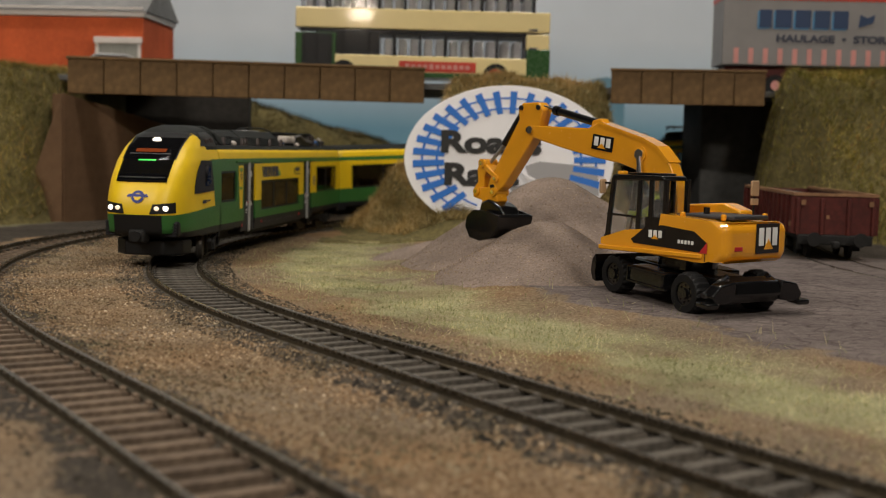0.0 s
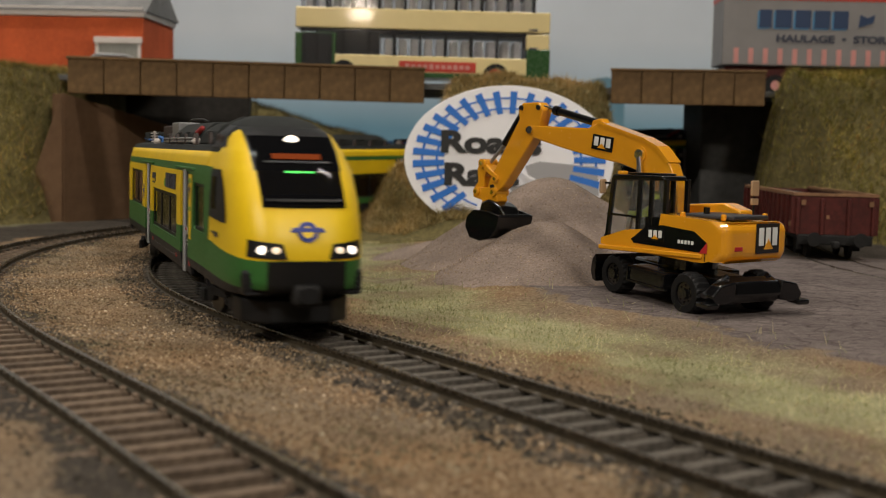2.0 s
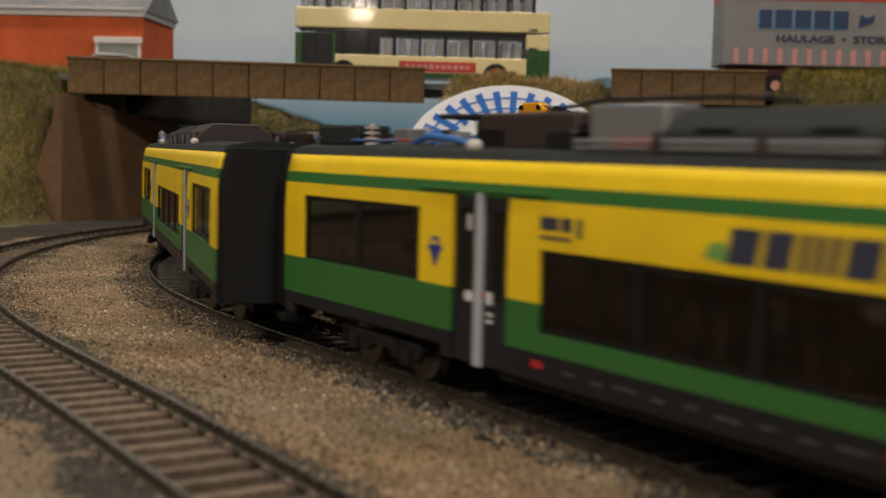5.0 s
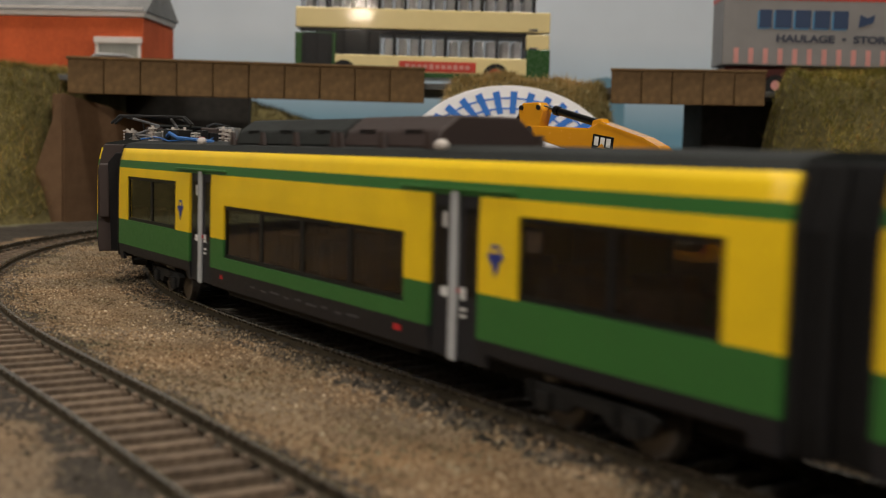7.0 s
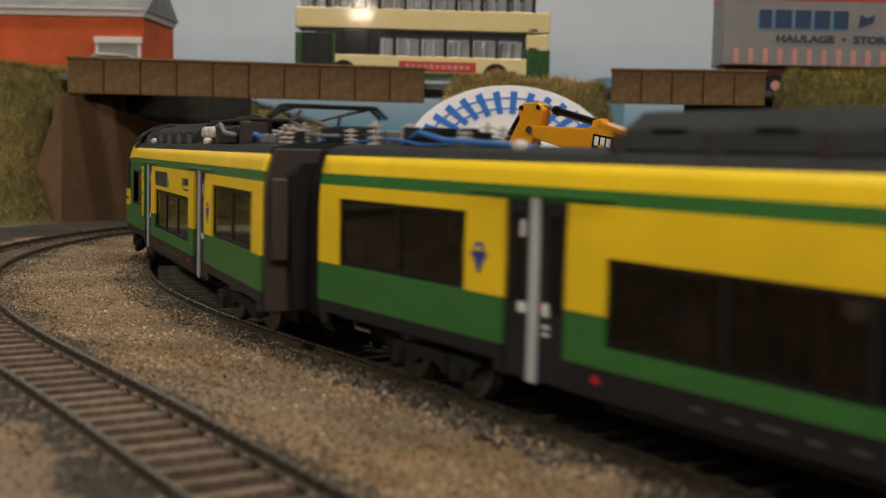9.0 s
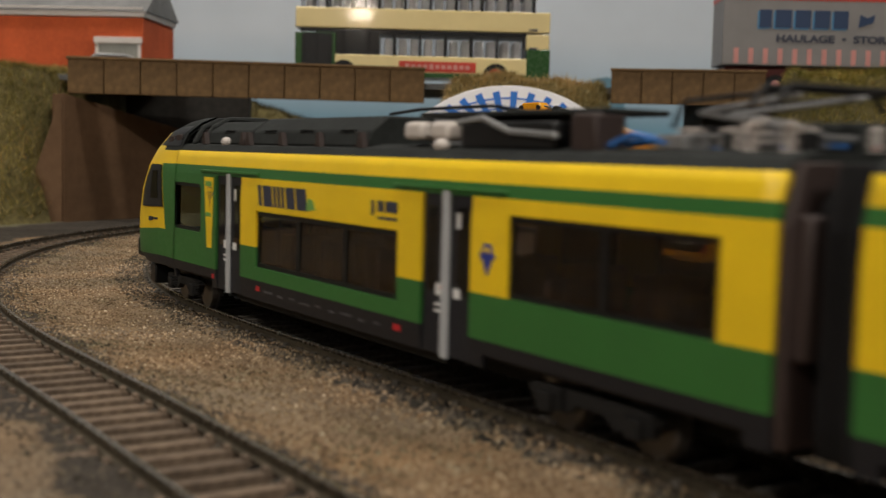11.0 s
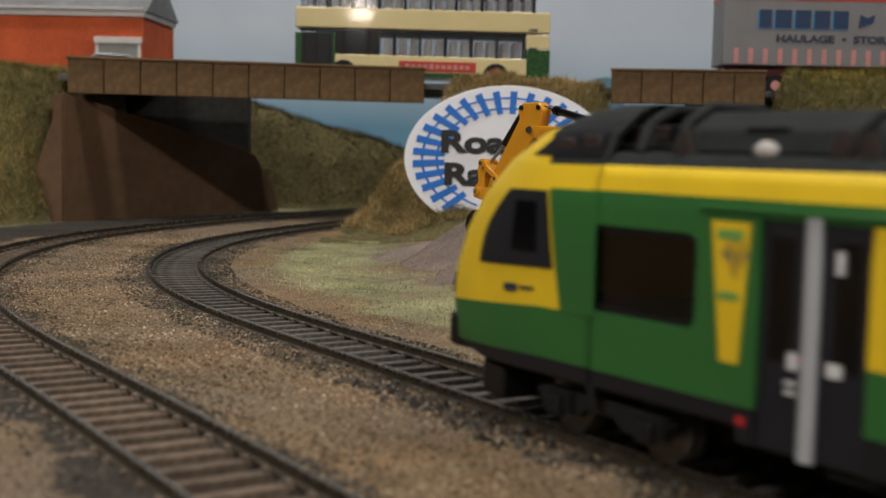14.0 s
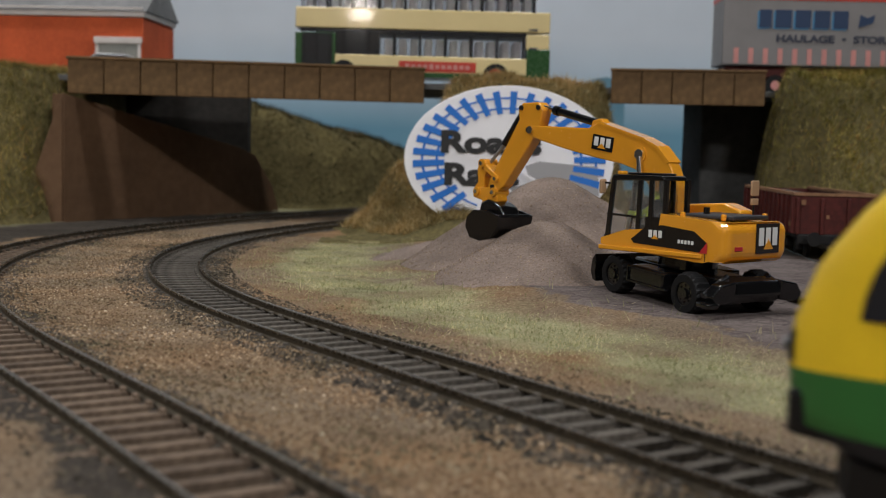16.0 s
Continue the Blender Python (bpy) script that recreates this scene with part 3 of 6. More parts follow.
def grains(name, pts, sizes, mat, label):
    """Tiny uneven chips, an irregular octahedron each."""
    n = len(pts)
    o = np.array([[1, 0, 0], [-1, 0, 0], [0, 1, 0], [0, -1, 0], [0, 0, 1], [0, 0, -1]], float)
    v = o[None] * RNG.uniform(0.45, 1.0, (n, 6, 1)) * sizes[:, None, None]
    a = RNG.uniform(0, 6.28, n)
    c, s = np.cos(a)[:, None], np.sin(a)[:, None]
    v = np.stack([v[..., 0] * c - v[..., 1] * s, v[..., 0] * s + v[..., 1] * c, v[..., 2] * 0.8], -1) + pts[:, None]
    f = np.array([[0, 2, 4], [2, 1, 4], [1, 3, 4], [3, 0, 4], [2, 0, 5], [1, 2, 5], [3, 1, 5], [0, 3, 5]])
    me = bpy.data.meshes.new(name)
    me.from_pydata((v.reshape(-1, 3) * MM).tolist(), [], (f[None] + 6 * np.arange(n)[:, None, None]).reshape(-1, 3).tolist())
    me.materials.append(M[mat])
    return tagged(new(name, me), label, "gravel", kind="stuff")


def strip(n, s0, s1, d0, d1, mode="flat"):
    """Random places along the running line between two offsets (plus: yard side), resting on the ground."""
    s = RNG.uniform(s0, s1, n)
    d = RNG.uniform(d0, d1, n) if mode == "flat" else np.clip(RNG.normal((d0 + d1) / 2, (d1 - d0) / 4, n), d0 - 4, d1 + 4)
    x, y, a = (np.interp(s, LINE_S, q) for q in (LX, LY, LA))
    x, y = x + np.sin(a) * d, y - np.cos(a) * d
    dd, ss = line_offset(x, y)
    return np.stack([x, y, ground_height(x, y, dd, ss)], 1), dd, ss


def vegetation():
    p, d, s = strip(46000, -60, 480, 26, 78, "bell")
    keep = 0.9 * wave(p[:, 0], p[:, 1], 13, 5) + 0.8 * wave(p[:, 0], p[:, 1], 3.4, 2) + RNG.uniform(-0.8, 0.7, len(p)) > -0.2
    p = p[keep]
    blades("grass_tufts", p, RNG.uniform(0.4, 1.25, len(p)) * RNG.choice([1, 1, 1, 1, 1.9], len(p)), "grass_fibre", "pale green and straw static grass fibres", 2.6, 0.09)
    p, d, s = strip(1500, -40, 460, 20, 100, "flat")
    blades("loose_fibres", p + [0, 0, 0.1], RNG.uniform(1.5, 5, len(p)), "grass_fibre", "stray dry fibres on bare ground", 4.0, 0.09)
    p, d, s = strip(46000, -40, 480, -58, -8)
    keep = (abs(d) > 10) & (abs(d + second_off(s)) > 10)
    p = p[keep]
    grains("chippings", p, RNG.uniform(0.16, 0.46, len(p)) * RNG.choice([1, 1, 1, 1.6], len(p)), "grit", "brown and cream ground chippings")
    p, d, s = strip(8000, -60, 480, 9, 36)
    grains("chippings", p, RNG.uniform(0.15, 0.45, len(p)), "grit", "brown and cream ground chippings")
    p, d, s = strip(13000, -60, 420, -20, 20)
    p = p[(abs(d) > 9.6)]
    grains("track_ballast", p, RNG.uniform(0.3, 0.95, len(p)), "ash_grit", "dark ash ballast beside the rails")
    p, d, s = strip(220, -20, 100, -20, -11, "bell")
    keep = wave(p[:, 0], p[:, 1], 12, 6) > -0.25
    grains("dark_lumps", p[keep], RNG.uniform(0.5, 1.7, int(keep.sum())), "coal_lump", "black lumps of old ballast beside the track")
    p, d, s = strip(2600, -60, 300, -7.4, 7.4)
    grains("dark_lumps", p, RNG.uniform(0.2, 0.6, len(p)), "coal_lump", "dark grit between the sleepers")
    p, d, s = strip(9000, -60, 300, -112, -40)
    q = abs(d + second_off(s))
    p = p[(q > 9.6) & (d + second_off(s) < 20) & (q < 55)]
    grains("track_ballast", p, RNG.uniform(0.2, 0.75, len(p)), "ash_grit", "dark ash ballast beside the rails")
    p, d, s = strip(220, -20, 100, -20, -11, "bell")
    keep = wave(p[:, 0], p[:, 1], 12, 6) > -0.25
    grains("dark_lumps", p[keep], RNG.uniform(0.5, 1.7, int(keep.sum())), "coal_lump", "black lumps of old ballast beside the track")
    p, d, s = strip(2600, -60, 300, -7.4, 7.4)
    grains("dark_lumps", p, RNG.uniform(0.2, 0.6, len(p)), "coal_lump", "dark grit between the sleepers")
    p, d, s = strip(4200, -60, 300, -72, 8)
    q = np.minimum(abs(d), abs(d + second_off(s)))
    p = p[q < 7.0]
    grains("track_ballast", p, RNG.uniform(0.25, 0.6, len(p)), "grit", "fine chippings lying between the sleepers")
    for x0, x1, y0, y1, h, n, mat, label in ((-330, -222, 594, 740, h_left, 46000, "bank_fibre", "yellow-green tufted growth on the bank"),
                                             (-55, 108, 575, 692, h_mid, 60000, "straw_fibre", "straw and olive tufted growth on the bank"),
                                             (178, 400, 595, 690, h_right, 56000, "hedge_fibre", "olive and yellow shaggy growth on the bank"),
                                             (-165, 120, 855, 960, h_far, 20000, "dark_fibre", "dark scrub with russet patches")):
        x, y = RNG.uniform(x0, x1, n), RNG.uniform(y0, y1, n)
        z = h(x, y)
        ok = (z > 0)
        pts = np.stack([x, y, z], 1)[ok]
        blades("bank_growth", pts, RNG.uniform(1.5, 6.5, len(pts)), mat, label, 2.4, 0.2, np.array([0, -0.7, 0]))


def sand():
    gx, gy = np.arange(-45, 120, 2.0), np.arange(335, 530, 2.0)
    X, Y = np.meshgrid(gx, gy)
    x, y = X.ravel(), Y.ravel()
    d, s = line_offset(x, y)
    floor = ground_height(x, y, d, s)
    z = np.maximum(heap(x, y), -8)
    nx = len(gx)
    use = (z > floor - 1.2).reshape(X.shape)
    i = np.arange(len(x)).reshape(X.shape)
    ok = use[:-1, :-1] | use[:-1, 1:] | use[1:, 1:] | use[1:, :-1]
    quads = np.stack([i[:-1, :-1], i[:-1, 1:], i[1:, 1:], i[1:, :-1]], -1)[ok]
    z = np.where(use.ravel(), z, floor - 2.5)
    me = bpy.data.meshes.new("sand_heap")
    me.from_pydata((np.stack([x, y, z], 1) * MM).tolist(), [], quads.tolist())
    me.materials.append(M["sand"])
    for p in me.polygons:
        p.use_smooth = True
    tagged(new("sand_heap", me), "broad double-peaked heap of pale brown builders' sand", "sand heap")
    px, py = RNG.uniform(-20, 90, 16000), RNG.uniform(340, 450, 16000)
    pz = heap(px, py)
    dd, ss = line_offset(px, py)
    k = pz > ground_height(px, py, dd, ss)
    grains("sand_grains", np.stack([px, py, pz], 1)[k], RNG.uniform(0.1, 0.32, int(k.sum())), "grit", "coarse grains lying on the sand")


sand()
vegetation()


# ---- the train ----
def half_width(z):
    return float(np.interp(z, [5, 7.4, 12, 30, 36, 40.5, 45, 48, 49.5], [14.8, 15.4, 16, 16, 15.7, 14.5, 12.4, 8.5, 4.5]))


SIDE_ROWS = [7.4, 9.6, 12, 15, 17.2, 19.4, 20.2, 23.5, 27.6, 30, 32.3, 34.8, 37.0, 38.8, 40.5]


def side_shell(x0, x1, holes, colour, car):
    """Both side skins with the openings left out, painted in bands."""
    xs = {x0, x1}
    for a, b, c, d in holes:
        xs |= {a, b}
    xs |= set(np.arange(x0 + 6, x1 - 3, 12.0).round(1).tolist())
    xs = sorted(xs)
    bm = B()
    grid = {}

    def vert(x, z, sg):
        k = (x, z, sg)
        if k not in grid:
            grid[k] = bm.verts.new((x, sg * half_width(z), z))
        return grid[k]
    for sg in (-1, 1):
        for xa, xb in zip(xs[:-1], xs[1:]):
            for za, zb in zip(SIDE_ROWS[:-1], SIDE_ROWS[1:]):
                x, z = (xa + xb) / 2, (za + zb) / 2
                if any(a < x < b and c < z < d for a, b, c, d in holes):
                    continue
                q = [vert(xa, za, sg), vert(xb, za, sg), vert(xb, zb, sg), vert(xa, zb, sg)]
                f = bm.faces.new(q if sg < 0 else q[::-1])
                f.material_index = colour(x, z)
                f.smooth = z > 37.2
    ob = part("body", bm, ["yellow", "green", "skirt"], car, "green body with yellow bands and a dark grey skirt")
    s = ob.modifiers.new("thickness", "SOLIDIFY")
    s.thickness, s.offset = 0.8 * MM, -1
    return ob


def bands(x, z):
    return 2 if z < 12 else 1 if z < 19.4 else 0 if z < 34.8 else 1 if z < 37 else 0


def frame_ring(a, b, c, d, t, y0, y1):
    """A rectangular frame with an open middle, in one piece."""
    bm = B()
    loops = [[bm.verts.new((x, y, z)) for x, z in ((a + e, c + e), (b - e, c + e), (b - e, d - e), (a + e, d - e))] for e, y in ((0, y0), (0, y1), (t, y1), (t, y0))]
    for k in range(4):
        p, q = loops[k], loops[(k + 1) % 4]
        for i in range(4):
            bm.faces.new((p[i], p[(i + 1) % 4], q[(i + 1) % 4], q[i]))
    bmesh.ops.recalc_face_normals(bm, faces=bm.faces[:])
    return bm


def window_set(car, a, b, c, d, panes):
    for sg in (-1, 1):
        y = sg * (16 - 0.75)
        w = (b - a) / panes
        win = part("window", frame_ring(a, b, c, d, 0.9, y - 0.25, y + 0.25), "black", car, "dark-framed tinted window")
        for i in range(1, panes):
            part("mullion", box(B(), (a + i * w, y, (c + d) / 2), (1.6, 0.44, d - c - 1.8)), "black", win)
        for i in range(panes):
            part("pane", box(B(), (a + (i + 0.5) * w, y - sg * 0.15, (c + d) / 2), (w - 1.0, 0.3, d - c - 1.0)), "glass", win)


def door_set(car, a, b):
    m = (a + b) / 2
    for sg in (-1, 1):
        y = sg * 15.0
        bm = B()
        box(bm, ((a + m) / 2, y, 21.2), ((b - a) / 2 - 0.25, 0.8, 27.4), 0.15)
        box(bm, ((b + m) / 2, y, 21.2), ((b - a) / 2 - 0.25, 0.8, 27.4), 0.15)
        door = part("door", bm, "skirt", car, "dark grey sliding double door")
        for x in ((a + m) / 2 - 0.7, (b + m) / 2 + 0.7):
            part("door_glass", box(B(), (x, y + sg * 0.42, 25.5), (3.4, 0.12, 14.5), 0.05), "glass", door)
        part("door_bar", box(B(), (m, y + sg * 0.75, 21.5), (2.0, 0.7, 28.6), 0.2), "pole", door, "pale grey upright bar")
        for dx, z, w, h in ((-3.4, 30.5, 1.0, 2.6), (-3.2, 18.4, 2.0, 1.6), (2.6, 18.6, 1.4, 2.0), (2.8, 16.0, 1.6, 0.5), (2.8, 14.9, 1.6, 0.5)):
            part("door_notice", box(B(), (m + dx, y + sg * 0.5, z), (w, 0.08, h)), "white_mark", door)
        part("door_button", box(B(), (m + 1.3, y + sg * 0.6, 19.0), (0.7, 0.3, 0.7)), "red_mark", door)
        part("door_canopy", box(B(), (m, sg * 15.85, 35.7), (35, 0.9, 0.6), 0.12), "green", car)


def roof_part(car, x0, x1):
    prof = [(-14.5, 40.5), (-13.2, 42.0), (-8, 43.0), (8, 43.0), (13.2, 42.0), (14.5, 40.5), (13.5, 40.2), (-13.5, 40.2)]
    part("roof", slab(B(), prof, x0, x1, "yz"), "roof", car, "dark grey roof")


def fairing(car, x0, x1, top=48.6, mat="roof", w=12.0):
    prof = [(-w, 42.3), (-w + 1.2, 45.5), (-w + 5, top), (w - 5, top), (w - 1.2, 45.5), (w, 42.3)]
    ob = part("roof_fairing", slab(B(), prof, x0, x1, "yz", 0.5), mat, car)
    bm = B()
    n = max(int((x1 - x0) / 16), 1)
    for i in range(n):
        x = x0 + (i + 0.5) * (x1 - x0) / n
        for sg in (-1, 1):
            for k in range(5):
                box(bm, (x, sg * (w - 1.7), 43.4 + k * 0.55), (6.5, 1.6, 0.22))
    part("vent_slats", bm, "black", ob)
    for i in range(n + 1):
        x = x0 + 0.8 + i * (x1 - x0 - 1.6) / n
        for sg in (-1, 1):
            part("bracket", slab(B(), [(x - 1.3, 42.2), (x + 1.3, 42.2), (x + 0.4, 45.2), (x - 0.4, 45.2)], sg * w - 0.2, sg * w + 1.0 * sg, "xz"), "brown", car)


def insulators(car, x0, x1, n, seed, cables=True):
    rnd = random.Random(seed)
    for i in range(n):
        x, y = x0 + (i + 0.5) * (x1 - x0) / n, rnd.choice((-8.5, -4, 3, 8))
        h = rnd.uniform(3.2, 5.6) * (1 if cables else 0.5)
        bm = rod(B(), (x, y, 42.3), (x, y, 42.3 + h), 0.45, 8)
        for k in range(4):
            rod(bm, (x, y, 42.8 + k * h / 4.4), (x, y, 43.2 + k * h / 4.4), 1.4, 10)
        part("insulator", bm, "insulator", car, "pale ribbed insulator")
    for k, mat in enumerate(("wire_blue", "wire_red", "wire_blue", "grey_metal") if cables else ()):
        pts = [(x0 + (x1 - x0) * u, -9 + 5 * k + rnd.uniform(-2, 2), 42.9 + rnd.uniform(0, 1.3)) for u in (0.02, 0.2, 0.4, 0.6, 0.8, 0.98)]
        part("roof_cable", tube(B(), pts, 0.22), mat, car)
    for k in range(9):
        x, y = rnd.uniform(x0, x1), rnd.uniform(-8, 8)
        part("roof_box", box(B(), (x, y, 43.8), (rnd.uniform(2, 7), rnd.uniform(2, 5), rnd.uniform(2, 5)), 0.2), rnd.choice(("black", "roof", "grey_metal", "brown")), car)


def pantograph(car, x):
    bm = tube(B(), [(x - 11, -7, 44.6), (x + 13, -7, 44.6), (x + 13, 7, 44.6), (x - 11, 7, 44.6), (x - 11, -7, 44.6)], 0.4)
    pan = part("pantograph", bm, "grey_metal", car, "folded grey pantograph frame")
    for y in (-6, 6):
        part("arm", tube(B(), [(x - 12, y * 0.8, 44.8), (x + 11, y * 0.5, 48.0), (x - 9, y, 49.9)], 0.4), "grey_metal", pan)
    for dx in (-11, -7):
        part("collector", tube(B(), [(x + dx, -12.5, 48.4), (x + dx, -10, 50.7), (x + dx, 10, 50.7), (x + dx, 12.5, 48.4)], 0.45), "black", pan)
    for y in (-8, 8):
        part("side_bar", tube(B(), [(x - 11, y, 50.3), (x + 9, y, 49.4), (x + 11, y, 46)], 0.35), "black", pan)
    for dx in (-10, 0, 10):
        for y in (-6, 6):
            bm = rod(B(), (x + dx, y, 42.2), (x + dx, y, 45.4), 0.6, 8)
            for k in range(5):
                rod(bm, (x + dx, y, 42.4 + 0.75 * k), (x + dx, y, 42.8 + 0.75 * k), 1.7, 12)
            part("insulator", bm, "insulator", pan)


BOGIES = []


def bogie(car, x):
    b = part("bogie", box(B(), (0, 0, 5.4), (30, 15, 1.6), 0.3), "bogie", car, "black bogie with springs", at=P(x, 0, 0))
    for sg in (-1, 1):
        bm = slab(B(), [(-15, 6.4), (-13, 3.6), (-5, 3.4), (-3, 5.0), (3, 5.0), (5, 3.4), (13, 3.6), (15, 6.4), (13, 7.2), (-13, 7.2)], sg * 12.2 - 0.8, sg * 12.2 + 0.8, "xz", 0.2)
        part("side_frame", bm, "bogie", b)
        for dx in (-10, 10):
            part("axle_box", box(B(), (dx, sg * 13.2, 4.6), (3.4, 1.6, 3.2), 0.4), "bogie", b)
            bm = B()
            for k in range(5):
                rod(bm, (dx - 3.6, sg * 13.0, 4.0 + k * 0.7), (dx - 3.6, sg * 13.0, 4.35 + k * 0.7), 1.0, 8)
            part("spring", bm, "bogie", b)
    for dx in (-10, 10):
        for sg in (-1, 1):
            bm = rod(B(), (dx, sg * 8.0, 5.2), (dx, sg * 9.6, 5.2), 5.2, 24)
            rod(bm, (dx, sg * 7.4, 5.2), (dx, sg * 8.0, 5.2), 5.6, 24)
            part("wheel", bm, "tyre_steel", b)
        part("axle", rod(B(), (dx, -8, 5.2), (dx, 8, 5.2), 0.9, 10), "bogie", b)
    BOGIES.append((b, car, x))


def interior(car, x0, x1):
    part("floor", box(B(), ((x0 + x1) / 2, 0, 9.5), (x1 - x0 - 2, 29, 1.0)), "skirt", car)
    bm = B()
    x = x0 + 8
    k = 0
    while x < x1 - 8:
        for y in (-11.5, -6, 6, 11.5):
            box(bm, (x, y, 14.5), (4.4, 4.6, 1.8), 0.4)
            box(bm, (x + (2.4 if k % 2 else -2.4), y, 18.6), (1.2, 4.6, 9), 0.4)
        x += 9.5
        k += 1
    part("seats", bm, "seat", car, "rows of dark seats seen through the windows")


def skirt_details(car, x0, x1, plates):
    part("underframe", box(B(), ((x0 + x1) / 2, 0, 8.9), (x1 - x0 - 4, 26, 1.2), 0.3), "bogie", car)
    part("centre_sill", box(B(), ((x0 + x1) / 2, 0, 6.6), (x1 - x0 - 6, 13, 5.0), 0.3), "bogie", car)
    part("tank", box(B(), (0, 0, 7.0), (92, 27, 3.0), 0.4), "bogie", car)
    for sg in (-1, 1):
        for x, w in plates:
            part("red_plate", box(B(), (x, sg * 15.8, 10.2), (w, 0.12, 1.1)), "red_mark", car)
        for i in range(9):
            part("lettering_bar", box(B(), (24 - 6.2 * i, sg * 15.74, 9.9 - 0.3 * (i % 2)), (2.4 if i % 3 else 4.6, 0.12, 0.4)), "faint_mark", car)


def flat_mark(car, name, mat, outline, sg, y=16.06, label=""):
    """A painted mark lying on the side skin; the outline is in (along, up)."""
    return part(name, slab(B(), outline, sg * y - 0.08, sg * y + 0.04, "xz"), mat, car, label)


def logo(car, x, z, sg):
    flat_mark(car, "logo", "blue_mark", [(x - 2.3, z + 0.4), (x - 1.5, z + 0.9), (x - 1, z + 2.3), (x + 1, z + 2.3), (x + 1.5, z + 0.9), (x + 2.3, z + 0.4), (x + 1.2, z - 0.6), (x, z - 2.9), (x - 1.2, z - 0.6)], sg, label="dark blue emblem")
    flat_mark(car, "logo_heart", "yellow", [(x - 0.7, z + 0.9), (x - 0.5, z + 1.7), (x + 0.5, z + 1.7), (x + 0.7, z + 0.9)], sg, 16.14)


def gangway(car, x, forward, mat="rubber"):
    """The coach end with a full-width folded gangway, or the plain brown vestibule end."""
    sgn = 1 if forward else -1
    prof = [(-15.0, 7.8), (15.0, 7.8), (15.4, 12), (15.4, 34), (13.4, 41.6), (-13.4, 41.6), (-15.4, 34), (-15.4, 12)]
    end = part("end_wall", slab(B(), prof, x, x + sgn * 1.6, "yz", 0.3), mat, car, "dark coach end")
    if mat == "brown":
        for y in (-12.6, 12.6):
            part("end_duct", box(B(), (x + sgn * 2.6, y, 27), (2.6, 3.6, 17), 0.5), "brown", end)
        inner = [(-10, 8.5), (10, 8.5), (11, 36), (8.5, 39), (-8.5, 39), (-11, 36)]
    else:
        inner = [(p * 0.97, q) for p, q in prof]
    for k in range(3):
        part("bellows", slab(B(), inner, x + sgn * (1.9 + k * 1.35), x + sgn * (2.95 + k * 1.35), "yz", 0.3), "rubber", end, "black folded gangway")
    part("coupling", box(B(), (x + sgn * 4, 0, 5.2), (9, 5, 2), 0.4), "bogie", car)


def front_of(z):
    return float(np.interp(z, [5, 7.4, 9.5, 12, 20, 24, 30, 36.6, 41, 45, 48, 49.5], [112, 116, 120, 126.4, 127.4, 126.8, 123.4, 117.2, 112.2, 105.8, 98.5, 92.5]))


NB, NN = 84.0, 4.2


def droop(p):
    """The nose's painted line dips a little towards its tip."""
    t = min(max((p[0] - 96) / 28, 0), 1)
    return Vector((p[0], p[1], p[2] - 2.0 * t * max(1 - abs(p[2] - 19) / 13, 0)))


def on_nose(sg, z, v=None, y=None, out=0.0):
    """A place on the nose shell, by its distance along (on the flank) or across (on the face)."""
    w, ln = half_width(z), front_of(z) - NB
    if y is None:
        y = w * max(1 - (max(v - NB, 0) / ln) ** NN, 0.0) ** (1 / NN)
        return droop((v, sg * (y + out), z))
    v = NB + ln * max(1 - (abs(y) / w) ** NN, 0.0) ** (1 / NN)
    return droop((v + out, y, z))


def nose_patch(car, name, mat, corners, sg=1, face=False, out=0.12, n=10, label="", bow=0.0):
    """A sheet that follows the nose; corners run (a, z) round a quad: along the flank or across the face."""
    (a0, z0), (a1, z1), (a2, z2), (a3, z3) = corners
    bm = B()
    vs = []
    for i in range(n + 1):
        u = i / n
        row = []
        for j in range(n + 1):
            w = j / n
            a = (a0 * (1 - u) + a1 * u) * (1 - w) + (a3 * (1 - u) + a2 * u) * w + bow * u * 4 * w * (1 - w)
            z = (z0 * (1 - u) + z1 * u) * (1 - w) + (z3 * (1 - u) + z2 * u) * w
            row.append(bm.verts.new(on_nose(sg, z, y=a, out=out) if face else on_nose(sg, z, v=a, out=out)))
        vs.append(row)
    for i in range(n):
        for j in range(n):
            bm.faces.new((vs[i][j], vs[i + 1][j], vs[i + 1][j + 1], vs[i][j + 1]))
    bmesh.ops.recalc_face_normals(bm, faces=bm.faces[:])
    ob = part(name, bm, mat, car, label, smooth=True)
    s = ob.modifiers.new("thickness", "SOLIDIFY")
    s.thickness, s.offset, s.use_rim = 0.25 * MM, 0, False
    return ob


def nose_disc(car, name, mat, cz, ry, rz, out, label=""):
    """A small oval sheet lying on the nose's face."""
    bm = B()
    mid = bm.verts.new(on_nose(1, cz, y=0.0, out=out))
    rim = [bm.verts.new(on_nose(1, cz + rz * math.sin(q), y=ry * math.cos(q), out=out)) for q in np.linspace(0, 2 * math.pi, 25)[:-1]]
    for a, b in zip(rim, rim[1:] + rim[:1]):
        bm.faces.new((mid, a, b))
    bmesh.ops.recalc_face_normals(bm, faces=bm.faces[:])
    ob = part(name, bm, mat, car, label)
    s = ob.modifiers.new("thickness", "SOLIDIFY")
    s.thickness, s.offset = 0.2 * MM, 0
    return ob


